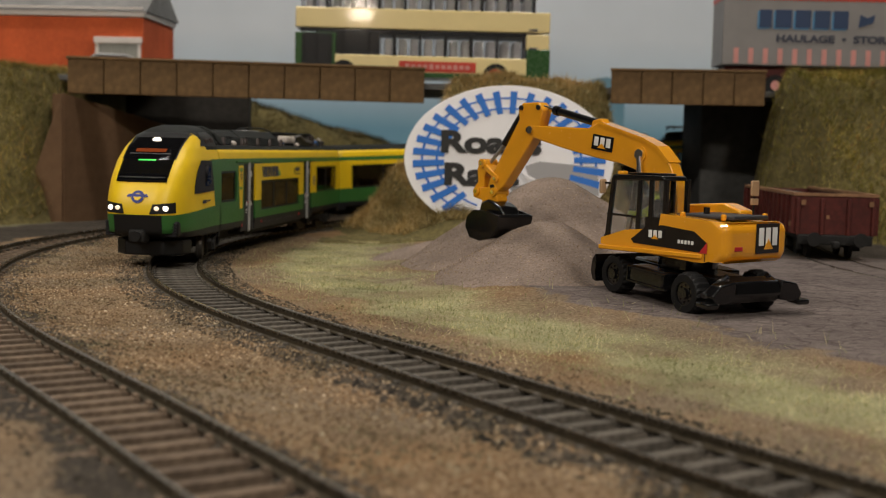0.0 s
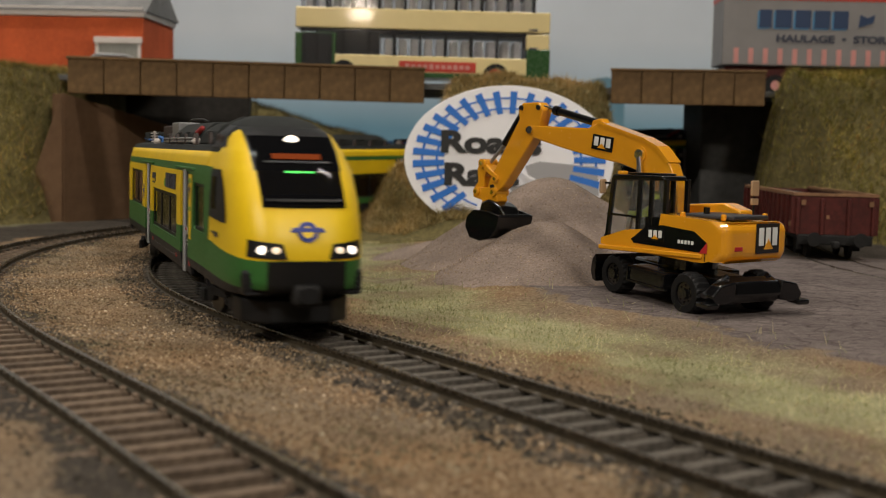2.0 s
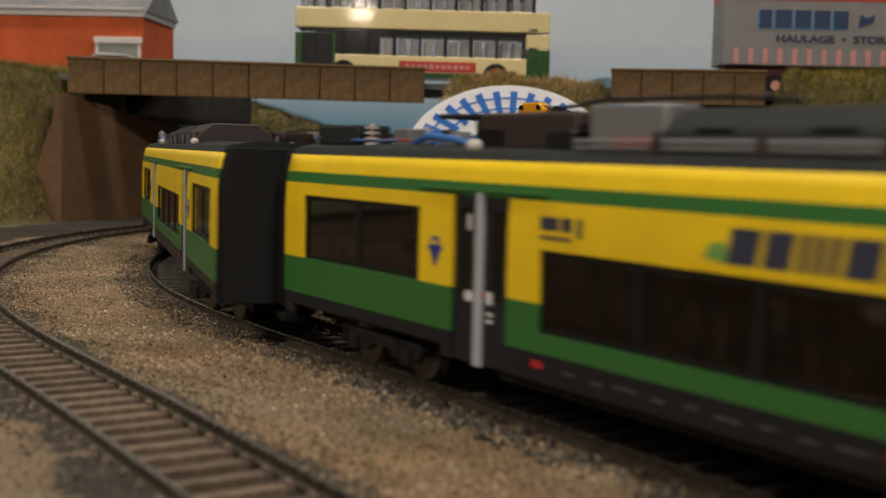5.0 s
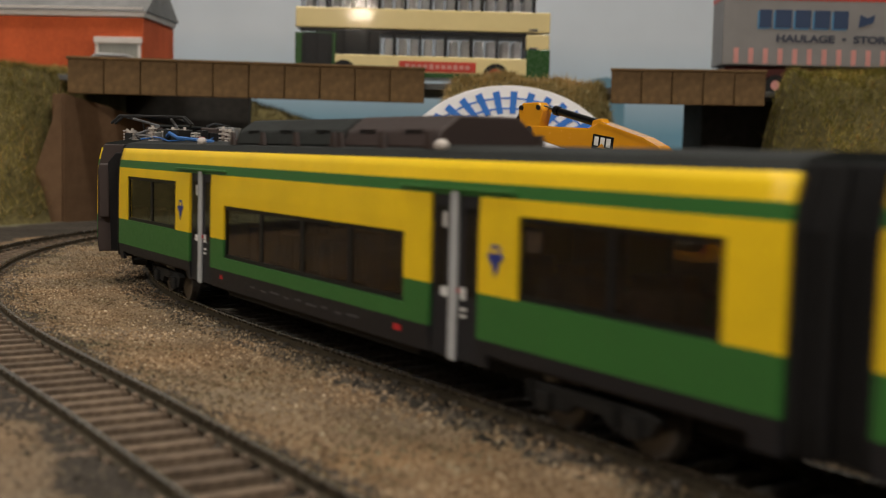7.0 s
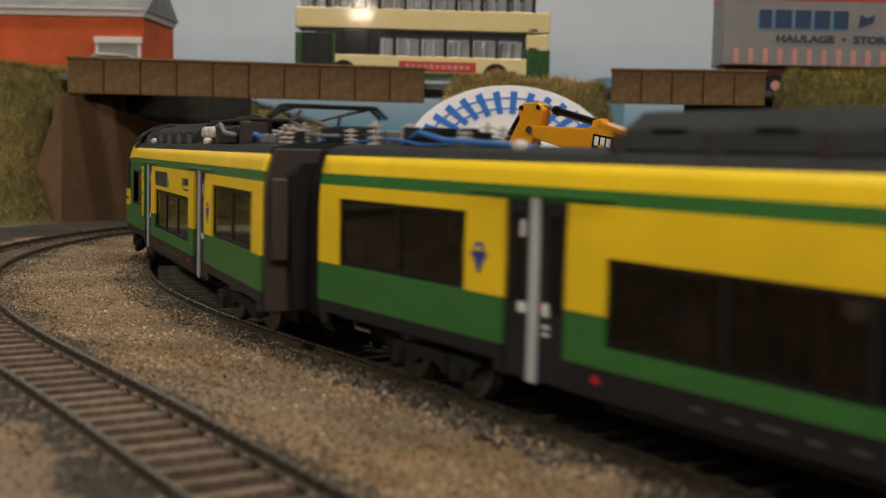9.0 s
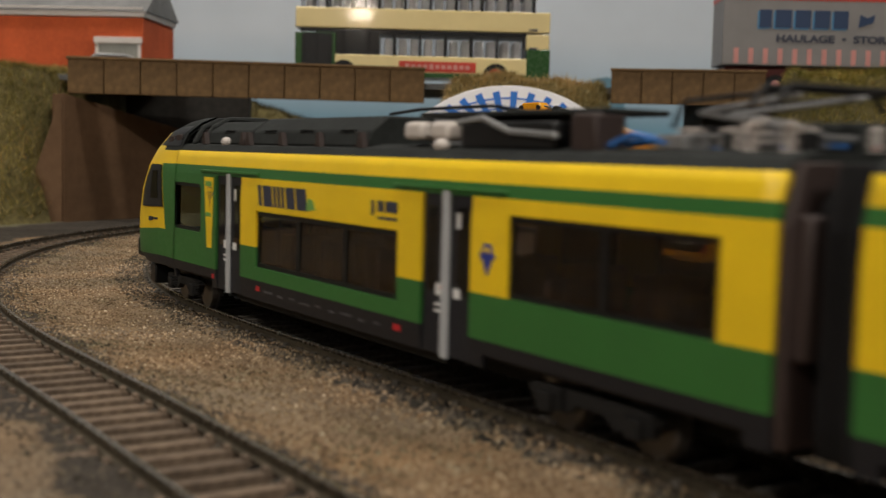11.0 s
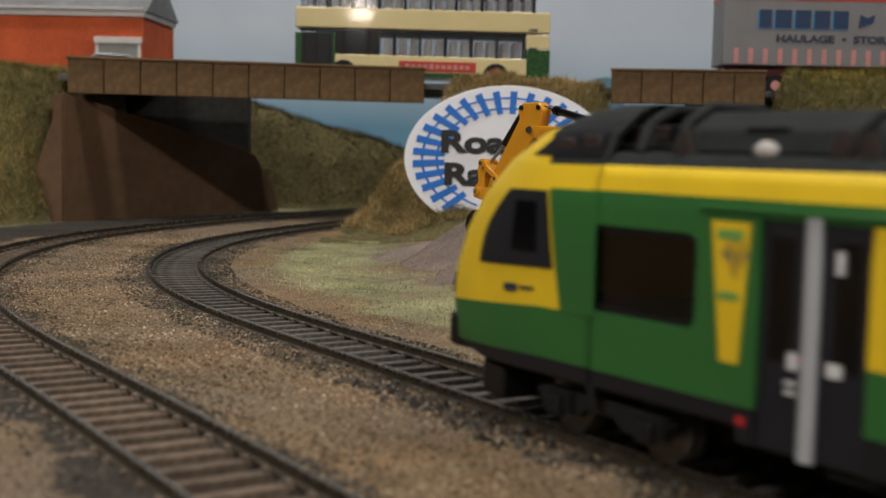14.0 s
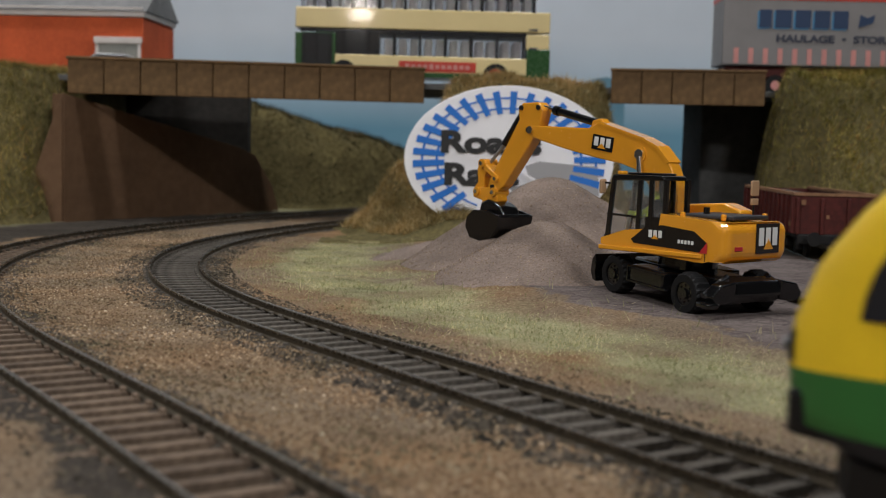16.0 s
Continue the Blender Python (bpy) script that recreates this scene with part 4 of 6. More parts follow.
def nose(car, lit):
    rows = [9.5, 12, 14.5, 17, 19.4, 22, 24.5, 27, 29.7, 32, 34, 36, 37, 38, 39.2, 40.4, *np.arange(40.7, 47.3, 0.3).round(1).tolist(), 48.0, 48.6, 49.3]
    cols = 90
    bm = B()
    g = []
    for z in rows:
        w, ln = half_width(z), front_of(z) - NB
        r = []
        for j in range(-cols, cols + 1):
            q = 1 - abs(j) / cols
            if q < 0.62:
                k = 0.94 * q / 0.62
                v, y = NB + ln * k, w * (1 - k ** NN) ** (1 / NN)
            else:
                y = w * (1 - 0.94 ** NN) ** (1 / NN) * (1 - (q - 0.62) / 0.38)
                v = NB + ln * (1 - (y / w) ** NN) ** (1 / NN)
            r.append(bm.verts.new(droop((v, math.copysign(y, j), z))))
        g.append(r)
    for i in range(len(rows) - 1):
        for j in range(2 * cols):
            f = bm.faces.new((g[i][j], g[i][j + 1], g[i + 1][j + 1], g[i + 1][j]))
            z = (rows[i] + rows[i + 1]) / 2
            x = sum(v.co.x for v in f.verts) / 4
            arch = z < 40.4 or (z < 47 and x > 96.5 + (z - 40.4) * 0.55 and abs(sum(v.co.y for v in f.verts)) > 38)
            f.material_index = 2 if z < 12 else 1 if z < 19.4 or (z < 37 and x < 87) else 0 if arch else 3
    bm.faces.new([v for v in g[-1]]).material_index = 3
    bmesh.ops.recalc_face_normals(bm, faces=bm.faces[:])
    ob = part("nose", bm, ["yellow", "green", "skirt", "roof"], car, "rounded yellow cab nose with green lower edge", smooth=True)
    s = ob.modifiers.new("thickness", "SOLIDIFY")
    s.thickness, s.offset, s.use_rim = 0.8 * MM, -1, False
    scr = nose_patch(car, "windscreen", "screen", [(-9.2, 29.2), (9.2, 29.2), (9.7, 44.4), (-9.7, 44.4)], face=True, out=0.15, n=16, label="tall dark glossy windscreen")
    nose_patch(car, "screen_surround", "black", [(-9.9, 36.6), (9.9, 36.6), (10.2, 46.4), (-10.2, 46.4)], face=True, out=0.05, n=14)
    nose_patch(car, "destination_display", "lamp_orange" if lit else "black", [(-5.6, 39.2), (5.6, 39.2), (5.6, 40.4), (-5.6, 40.4)], face=True, out=0.45, n=6, label="orange destination display")
    nose_patch(car, "display_frame", "skirt", [(-7.6, 38.4), (7.6, 38.4), (7.6, 38.8), (-7.6, 38.8)], face=True, out=0.45, n=6)
    if lit:
        nose_patch(car, "cab_light", "lamp_green", [(-3.2, 36.2), (3.2, 36.2), (3.2, 36.55), (-3.2, 36.55)], face=True, out=0.45, n=4, label="thin green cab light")
    nose_patch(car, "wiper", "black", [(-8.5, 30.4), (8.5, 30.4), (8.5, 30.8), (-8.5, 30.8)], face=True, out=0.5, n=6)
    p = on_nose(1, 43.4, y=0.0, out=0.2)
    part("headlight", ball(B(), (p.x, 0, p.z), 1.35, (0.5, 1.3, 0.9)), "lamp_white" if lit else "grey_metal", car, "round upper headlight")
    nose_patch(car, "apron", "black", [(-8.6, 7.6), (8.6, 7.6), (8.6, 19.35), (-8.6, 19.35)], face=True, out=0.14, n=8, label="black coupler recess")
    for sg in (-1, 1):
        hl = nose_patch(car, "headlight_unit", "black", [(sg * 4.6, 19.7), (sg * 12.6, 20.0), (sg * 12.4, 23.2), (sg * 5.6, 22.6)], face=True, out=0.2, n=6, label="black headlight unit")
        for y, r, bulb in ((9.8, 1.0, "lamp_white"), (7.0, 0.8, "lamp_dim")):
            q = on_nose(1, 21.4, y=sg * y, out=0.3)
            part("bulb", ball(B(), q, r, (0.5, 1.2, 0.95), 16, 10), bulb if lit else "grey_metal", hl)
        bump_ob = part("bumper", box(B(), (119.4, sg * 10.2, 12.4), (8, 6.4, 5.8), 0.9), "black", car, "ribbed black buffer block")
        bm = B()
        for k in range(5):
            box(bm, (123.5, sg * 10.2, 10.2 + k * 1.05), (0.6, 5.4, 0.4))
        part("ribs", bm, "skirt", bump_ob)
        win = nose_patch(car, "cab_side_window", "skirt", [(93.2, 25.2), (112.0, 25.2), (104.6, 36.5), (95.4, 36.5)], sg, out=0.2, n=14, bow=1.7, label="dark slanted cab side window")
        nose_patch(car, "cab_pane", "screen", [(96.8, 27.4), (103.0, 27.4), (102.4, 34.8), (97.4, 34.8)], sg, out=0.34, n=6)
        nose_patch(car, "side_panel_green", "green", [(84.05, 19.3), (91.3, 19.3), (95.0, 36.9), (84.05, 36.9)], sg, out=-0.02, n=14)
        nose_patch(car, "number_bar", "dark_mark", [(97.5, 21.7), (100.5, 21.7), (100.5, 22.2), (97.5, 22.2)], sg, out=0.25, n=3)
        nose_patch(car, "number_bar", "dark_mark", [(101.5, 21.4), (104.8, 21.4), (104.8, 22.5), (101.5, 22.5)], sg, out=0.25, n=3)
    emblem = nose_disc(car, "nose_emblem", "blue_mark", 24.8, 2.3, 1.9, 0.2, "dark blue ring emblem with short bars")
    nose_disc(emblem, "emblem_heart", "yellow", 24.8, 1.35, 1.05, 0.3)
    nose_patch(emblem, "emblem_bar", "blue_mark", [(-3.9, 24.8), (3.9, 24.8), (3.3, 25.6), (-3.3, 25.6)], face=True, out=0.36, n=8)
    c = part("coupler", box(B(), (125, 0, 10), (6, 6.4, 5), 1.2), "bogie", car, "dark automatic coupler")
    part("coupler_face", rod(B(), (128, 0, 10), (128.8, 0, 10), 1.8, 16), "black", c)
    part("snow_plough", slab(B(), [(108, -13.2), (115, -12.2), (120.5, -7), (120.5, 7), (115, 12.2), (108, 13.2)], 2.8, 8.4, "xy", 0.6), "black", car, "black plough under the nose")
    fig = B()
    ball(fig, (110, 0, 31), 3.2, (0.8, 1.5, 1.2))
    ball(fig, (110.5, 0, 35.2), 1.7)
    part("driver_doll", fig, "figure", car, "plain orange toy figure behind the screen", smooth=True)
    return ob


def roof_gear(car):
    """Tanks, boxes, pipes and cables behind the roof fairing; the two flanks differ."""
    part("roof_box", box(B(), (-46, -5.5, 45.4), (26, 8, 6.0), 0.6), "brown", car, "dark brown roof box")
    part("roof_box", box(B(), (-55, -6.5, 44.2), (8, 6, 3.6), 0.4), "black", car)
    part("roof_box", box(B(), (-36, -8.5, 44.0), (7, 4, 3.2), 0.4), "black", car)
    part("roof_cabinet", box(B(), (-21.5, -6.5, 45.8), (16, 7, 6.8), 0.4), "grey_metal", car, "pale grey roof cabinet")
    part("cabinet_stripe", box(B(), (-20, -10.1, 43.6), (9, 0.4, 1.6), 0.1), "red_mark", car)
    part("roof_hatch", box(B(), (-109, -6, 44.6), (17, 8, 4.2), 0.6), "roof", car)
    part("red_cable", tube(B(), [(32, -10.5, 42.8), (37, -11.2, 43.4), (41, -11.6, 45.2), (46, -11.0, 46.6)], 0.75, 8), "wire_red", car, "thick red cable")
    for z in (42.9, 43.8):
        part("roof_pipe", tube(B(), [(-30, -12.4, z), (5, -12.7, z), (36, -12.5, z)], 0.35), "grey_metal", car)
    part("collector_arm", tube(B(), [(-48, -3, 48.9), (-34, -3, 50.4), (-8, -3, 50.2), (4, -3, 49.4)], 0.35), "black", car)
    part("blue_cable", tube(B(), [(-84, -7, 43.0), (-76, -9, 44.6), (-68, -8, 44.0), (-60, -9.5, 43.0)], 0.6), "wire_blue", car, "blue roof cable")
    for x, y in ((45.5, -12.4), (-56.5, -12.0), (58, 12.2), (-41, 12.2)):
        part("roof_knob", ball(B(), (x, y, 42.9), 1.3, (1.3, 1, 0.9)), "insulator", car, "pale rounded knob")
    for x in (-29.5, -38.5):
        part("resistor_box", box(B(), (x, 9.0, 45.4), (6.4, 5, 3.4), 1.0), "insulator", car, "pale rounded roof box")
    part("roof_deck", box(B(), (-55, 3, 48.3), (52, 13, 0.9), 0.3), "roof", car, "dark raised roof plate")
    part("roof_box", box(B(), (-58, 8, 44.6), (26, 6, 4.6), 0.6), "black", car)
    part("roof_box", box(B(), (-78, 8, 45.0), (6, 6, 6.0), 0.6), "brown", car)
    part("roof_pipe", tube(B(), [(-44, 10.5, 46.8), (-52, 11, 47.4), (-60, 11.4, 45.2), (-72, 11.4, 44.6)], 0.6), "grey_metal", car)
    part("blue_cable", tube(B(), [(-82, 9, 43.2), (-88, 10, 44.8), (-96, 9, 43.4)], 0.6), "wire_blue", car)


def end_car(name_label, lit, end_mat):
    car = thing("railcar", P(0, 0, 0), name_label, "train", "cars of the train")
    doors = [(39.5, 55.1), (-56.6, -41.0)]
    wins = [(65.0, 85.5, 20.2, 32.3, 1), (-32.9, 30.6, 15, 27.4, 3), (-111.5, -66.8, 19.4, 32.3, 2)]

    def colour(x, z):
        if x > 55.1 and 12 < z < 37:
            return 1
        return bands(x, z)
    side_shell(-120, 84, [w[:4] for w in wins] + [(a, b, 7.4, 34.8) for a, b in doors] + [(58, 84, 7.4, 9.6), (-116, -60, 7.4, 9.6)], colour, car)
    for w in wins:
        window_set(car, *w)
    for a, b in doors:
        door_set(car, a, b)
    for sg in (-1, 1):
        for cx, sx in ((65.0, 1), (85.5, -1)):
            for cz, sz in ((20.2, 1), (32.3, -1)):
                arc = [(cx + sx * 1.9 * (1 - math.sin(q)), cz + sz * 1.9 * (1 - math.cos(q))) for q in np.linspace(0, math.pi / 2, 7)]
                part("window_corner", slab(B(), [(cx, cz)] + arc, sg * 15.2, sg * 15.93, "xz"), "green", car)
    roof_part(car, -120, 96)
    interior(car, -118, 60)
    skirt_details(car, -118, 100, ((29.5, 1.7), (-33.0, 2.6), (57.0, 1.4)))
    nose(car, lit)
    gangway(car, -120, False, end_mat)
    fairing(car, 46, 72, 47.9)
    for x, top in ((73, 48.6), (80, 48.4), (88, 47.8)):
        part("roof_hoop", tube(B(), [(x, -12, 42.6), (x + 0.6, -9.5, 46.4), (x + 1, -5, top), (x + 1, 5, top), (x + 0.6, 9.5, 46.4), (x, 12, 42.6)], 0.8, 8), "roof", car)
    part("roof_tray", box(B(), (80, 0, 42.9), (20, 22, 1.4), 0.3), "black", car, "black open roof tray")
    for x, y, w, mat in ((76, -6.5, 4.5, "brown"), (77, 5, 5, "black"), (84, -5.5, 5, "grey_metal"), (84, 6, 4, "brown")):
        part("roof_box", box(B(), (x, y, 44.8), (w, 5, 2.8), 0.4), mat, car)
    fairing(car, -13, 44, 48.5)
    roof_gear(car)
    if lit:
        insulators(car, -118, -88, 5, 3)
    else:
        insulators(car, -119, -92, 9, 4)
        pantograph(car, -105)
    for sg in (-1, 1):
        # Black sheet on the closed shell paints the dark of a roof opening.
        nose_patch(car, "roof_recess", "black", [(85.5, 41.6), (101.5, 41.6), (95.0, 46.6), (85.5, 46.9)], sg, out=0.1, n=8, label="black sheet painting the dark of an open roof recess")
        for v, z in ((88.5, 43.6), (94.0, 43.2)):
            q = on_nose(sg, z, v=v, out=0.1)
            part("recess_box", box(B(), q, (3.6, 0.8, 2.2), 0.3), "brown", car)
    for sg in (-1, 1):
        flat_mark(car, "flash", "yellow", [(56.4, 34.2), (62.6, 34.2), (60.6, 17.0), (57.6, 17.0)], sg, label="yellow flash beside the door")
        flat_mark(car, "flash_bar", "green_mark", [(57.6, 32.0), (61.6, 32.0), (61.5, 33.2), (57.6, 33.2)], sg, 16.14)
        flat_mark(car, "flash_bar", "green_mark", [(57.9, 24.6), (61.2, 24.6), (61.1, 25.6), (57.9, 25.6)], sg, 16.14)
        logo(car, 58.6, 29.9, sg)
        logo(car, -61.5, 25.2, sg)
        at = 29.6
        for w, g in ((1.6, 1.0), (4.6, 0.9), (1.3, 0.8), (1.3, 0.8), (1.3, 1.0), (4.2, 0.9), (4.8, 0.6)):
            flat_mark(car, "name_block", "dark_mark", [(at - 0.9, 28.9), (at, 33.4), (at - w, 33.4), (at - w - 0.9, 28.9)], sg, label="dark block lettering on yellow")
            at -= w + g
        flat_mark(car, "name_leaf", "green_mark", [(at, 28.9), (at - 0.6, 31.6), (at - 3.0, 31.2), (at - 4.0, 29.4)], sg)
        for x, w, z, h in ((-23.2, 1.0, 29.8, 2.8), (-25.6, 2.2, 30.6, 2.0), (-28.6, 4.2, 30.6, 2.0), (-25.6, 7.2, 29.2, 0.5)):
            flat_mark(car, "small_mark", "dark_mark", [(x, z), (x, z + h), (x - w, z + h), (x - w, z)], sg)
    bogie(car, 85)
    bogie(car, -84.2)
    return car


def middle_car():
    car = thing("railcar", P(0, 0, 0), "yellow and green middle railcar with dark tinted windows", "train", "cars of the train")
    doors = [(52.3, 67.6), (-67.6, -52.3)]
    wins = [(-43.6, 43.6, 15, 27.6, 4), (78.2, 121.5, 19.4, 32.3, 2), (-121.5, -78.2, 19.4, 32.3, 2)]
    side_shell(-129.5, 131.0, [w[:4] for w in wins] + [(a, b, 7.4, 34.8) for a, b in doors] + [(70, 126, 7.4, 9.6), (-126, -70, 7.4, 9.6)], bands, car)
    for w in wins:
        window_set(car, *w)
    for a, b in doors:
        door_set(car, a, b)
    roof_part(car, -129.5, 131.0)
    interior(car, -128, 128)
    skirt_details(car, -128, 128, ((-45.2, 1.5), (41.5, 2.8)))
    gangway(car, -129.5, False)
    gangway(car, 131.0, True)
    fairing(car, -47, 9, 48.2)
    fairing(car, 9.6, 46, 48.4, "brown", 11.5)
    insulators(car, -128, -94, 7, 5)
    part("blue_cable", tube(B(), [(-112, -8, 43.0), (-104, -9, 45.2), (-94, -10, 43.8), (-70, -9, 42.9)], 0.5), "wire_blue", car, "blue roof cable")
    for x in (49.5, -69):
        part("roof_knob", ball(B(), (x, -12.2, 42.9), 1.2, (1.3, 1, 0.9)), "insulator", car, "pale rounded knob")
    for sg in (-1, 1):
        logo(car, -74.0, 25.2, sg)
        logo(car, 72.6, 25.2, sg)
    bogie(car, 92.7)
    bogie(car, -92.7)
    return car


CARS = [(end_car("yellow and green leading railcar with lit headlights", True, "rubber"), 0.0, 85.0, -84.2, False),
        (middle_car(), 262.2, 92.7, -92.7, False),
        (end_car("yellow and green trailing railcar with unlit cab", False, "brown"), 522.5, 85.0, -84.2, True)]


# ---- wheeled excavator ----
def tyre_mesh(r, w):
    bm = B()
    prof = [(r * 0.55, -w / 2), (r * 0.86, -w / 2), (r * 0.97, -w * 0.36), (r, -w * 0.2), (r, w * 0.2), (r * 0.97, w * 0.36), (r * 0.86, w / 2), (r * 0.55, w / 2)]
    n = 40
    rings = []
    for i in range(n):
        an, dip = 2 * math.pi * i / n, (0.0, 0.55)[i % 2]
        rings.append([bm.verts.new(((p - (dip if p > r * 0.9 else 0)) * math.cos(an), q, (p - (dip if p > r * 0.9 else 0)) * math.sin(an))) for p, q in prof])
    for i in range(n):
        a, b = rings[i], rings[(i + 1) % n]
        for k in range(len(prof)):
            bm.faces.new((a[k], b[k], b[(k + 1) % len(prof)], a[(k + 1) % len(prof)]))
    bmesh.ops.recalc_face_normals(bm, faces=bm.faces[:])
    return bm


def brand_block(parent, at, w, h, turn=None):
    """The maker's plate: a black plate with pale blocks and a yellow triangle."""
    plate = part("maker_plate", box(B(), (0, 0, 0), (w, 0.25, h), 0.08), "cat_black", parent, "black plate with white blocks and yellow triangle", at=at)
    for x in (-w * 0.29, 0.0, w * 0.29):
        part("pale_block", box(B(), (x, -0.2, h * 0.06), (w * 0.2, 0.16, h * 0.6), 0.05), "white_mark", plate)
    part("triangle", slab(B(), [(-w * 0.2, -h * 0.36), (w * 0.2, -h * 0.36), (0, -h * 0.02)], -0.42, -0.3, "xz"), "cat_yellow", plate)
    return plate


def excavator():
    ang = 130.0
    t = thing("excavator", P(69, 338, 0, 0, 0, ang), "glossy yellow and black wheeled toy excavator beside the sand", "excavator")
    # undercarriage, turned a little under the house
    low = P(-1.5, 0, 0.3, 0, -4.0, -11)
    ch = part("chassis", box(B(), (0, 0, 8.2), (36, 11, 5.0), 0.8), "cat_black", t, "glossy black undercarriage", at=low)
    part("tank_box", box(B(), (1, 11.0, 7.6), (15, 6.5, 5.2), 0.7), "cat_black", ch)
    part("tank_box", box(B(), (1, -11.0, 7.6), (15, 6.5, 5.2), 0.7), "cat_black", ch)
    part("step_rail", tube(B(), [(-8, 14.4, 9.5), (9, 14.4, 9.5), (9, 14.4, 5.5), (-8, 14.4, 5.5)], 0.4), "cat_black", ch)
    for x in (-15.8, 15.8):
        part("axle", rod(B(), (x, -10, 6), (x, 10, 6), 1.5, 12), "cat_black", ch)
        for sg in (-1, 1):
            w = part("wheel", tyre_mesh(6.0, 5.2), "tyre", t, "black treaded tyre", at=low @ P(x, sg * 11.9, 6.0))
            bm = rod(B(), (0, sg * 1.2, 0), (0, sg * 2.2, 0), 3.3, 24)
            rod(bm, (0, sg * 2.2, 0), (0, sg * 2.9, 0), 1.5, 16)
            for k in range(8):
                a = k * math.pi / 4
                rod(bm, (2.3 * math.cos(a), sg * 2.2, 2.3 * math.sin(a)), (2.3 * math.cos(a), sg * 2.5, 2.3 * math.sin(a)), 0.3, 6)
            part("rim", bm, "cat_black", w)
    part("turntable", rod(B(), (0, 0, 10.5), (0, 0, 14.2), 8.5, 32), "cat_black", t, at=low)
    blade = part("dozer_blade", slab(B(), [(24.5, 2.2), (26.2, 2.6), (27.4, 5), (27.0, 8.6), (25.6, 10.4), (24.8, 8), (25.2, 5)], -14, 14, "xz", 0.2), "cat_black", t, "glossy black dozer blade", at=low)
    for y in (-6, 6):
        part("blade_arm", slab(B(), [(16, 9), (25, 7.5), (25, 4.5), (16, 6)], y - 1.2, y + 1.2, "xz", 0.2), "cat_black", blade)
    stab = part("stabiliser", slab(B(), [(-19, 10.2), (-24, 11.8), (-28, 11), (-29, 7.5), (-27, 5.2), (-22, 4.4), (-18.5, 5.6)], -8.5, 8.5, "xz", 0.5), "cat_black", t, "black rear stabiliser frame", at=low)
    for sg in (-1, 1):
        part("outrigger", slab(B(), [(8 * sg, 11.4), (13.8 * sg, 10.4), (16.0 * sg, 7.4), (14.8 * sg, 5.2), (11 * sg, 5.6), (8 * sg, 6)], -29, -25.2, "yz", 0.5), "cat_black", stab)
        part("foot_pad", box(B(), (-27.4, sg * 16.2, 5.2), (5, 4.0, 1.5), 0.5), "cat_black", stab)
        part("ram", rod(B(), (-24, sg * 7, 11.8), (-24, sg * 15, 7.0), 0.9, 10), "cat_black", stab)
    # house
    side = [(18.8, 16.2), (18.8, 18.0), (10, 20.8), (-2.5, 22.0), (-3.2, 26.2), (-12, 25.6), (-22, 25.0), (-25.6, 24.6), (-25.6, 15.0), (-23, 13.6), (-18, 13.6), (0, 14.6)]
    bm = slab(B(), side, -14.2, 14.2, "xz")
    bmesh.ops.bevel(bm, geom=[e for e in bm.edges if all(v.co.x < -20 for v in e.verts)], offset=2.6, segments=5, affect="EDGES", profile=0.5)
    house = part("house", bm, "cat_yellow", t, "glossy yellow engine house with rounded counterweight", smooth=False)
    part("sill", box(B(), (0.6, 14.5, 15.4), (37, 0.9, 1.3), 0.3), "cat_yellow", house)
    part("sill", box(B(), (0.6, -14.5, 15.4), (37, 0.9, 1.3), 0.3), "cat_yellow", house)
    part("seam", box(B(), (-18.8, 14.22, 15.4), (0.16, 0.2, 2.6)), "cat_black", house)
    for sg in (-1, 1):
        p = part("side_decal", slab(B(), [(-19.5, 16.3), (-19.5, 19.0), (-15, 22.0), (-4, 23.0), (2, 22.2), (7.2, 18.4), (6.2, 17.4)], sg * 14.24, sg * 14.36, "xz"), "cat_black", house, "black swoosh decal with pale blocks")
        part("decal_red", slab(B(), [(-19.6, 16.3), (-17.0, 16.3), (-19.6, 19.4)], sg * 14.38, sg * 14.5, "xz"), "red_mark", p)
        bm = B()
        for k in range(5):
            box(bm, (-10.0 - k * 1.15, sg * 14.42, 18.9 - 0.02 * k), (0.75, 0.12, 1.0))
        part("model_bars", bm, "white_mark", p)
        brand_block(p, P(-1.8, sg * 14.4, 20.2, 0, 0, 0 if sg < 0 else 180), 6.0, 3.4)
    brand_block(house, P(-25.7, -4.0, 20.4, 0, 0, -90), 10.6, 8.2)
    part("rear_lamps", box(B(), (-25.65, 8.8, 17.8), (0.3, 3.4, 1.1), 0.1), "red_mark", house)
    part("filler_cap", rod(B(), (-7, -9, 25.6), (-7, -9, 27.2), 1.2, 12), "cat_black", house)
    part("engine_cover", slab(B(), [(-23, -8), (-23, 7.5), (-16, 9.8), (-5, 9.8), (-5, -8)], 25.2, 26.4, "xy", 0.4), "grille", house, "black mesh engine cover")
    for x, y in ((-21, 9.6), (-21, -9.0), (-8, 10.6)):
        part("lifting_eye", box(B(), (x, y, 26.0), (1.3, 1.3, 1.8), 0.4), "cat_yellow", house)
    part("exhaust", rod(B(), (-11, 4, 26.2), (-11, 4, 28.2), 0.9, 12), "cat_black", house)
    part("side_box", slab(B(), [(-14, 25.4), (-14, 27.2), (-8, 29.2), (14, 27.6), (17, 22), (17, 18), (4, 18)], -13.8, -7.6, "xz", 0.7), "cat_yellow", house, "yellow tool box beside the boom")
    mir = part("rear_mirror", rod(B(), (-15, -12, 25), (-15, -12, 33.2), 0.3, 6), "black", house)
    part("mirror_head", box(B(), (-15.2, -12, 33.6), (0.8, 3.4, 4.4), 0.3), "tan_plastic", mir)
    part("mirror_head", box(B(), (-15.2, -12, 29.8), (0.8, 3.2, 1.9), 0.3), "tan_plastic", mir)
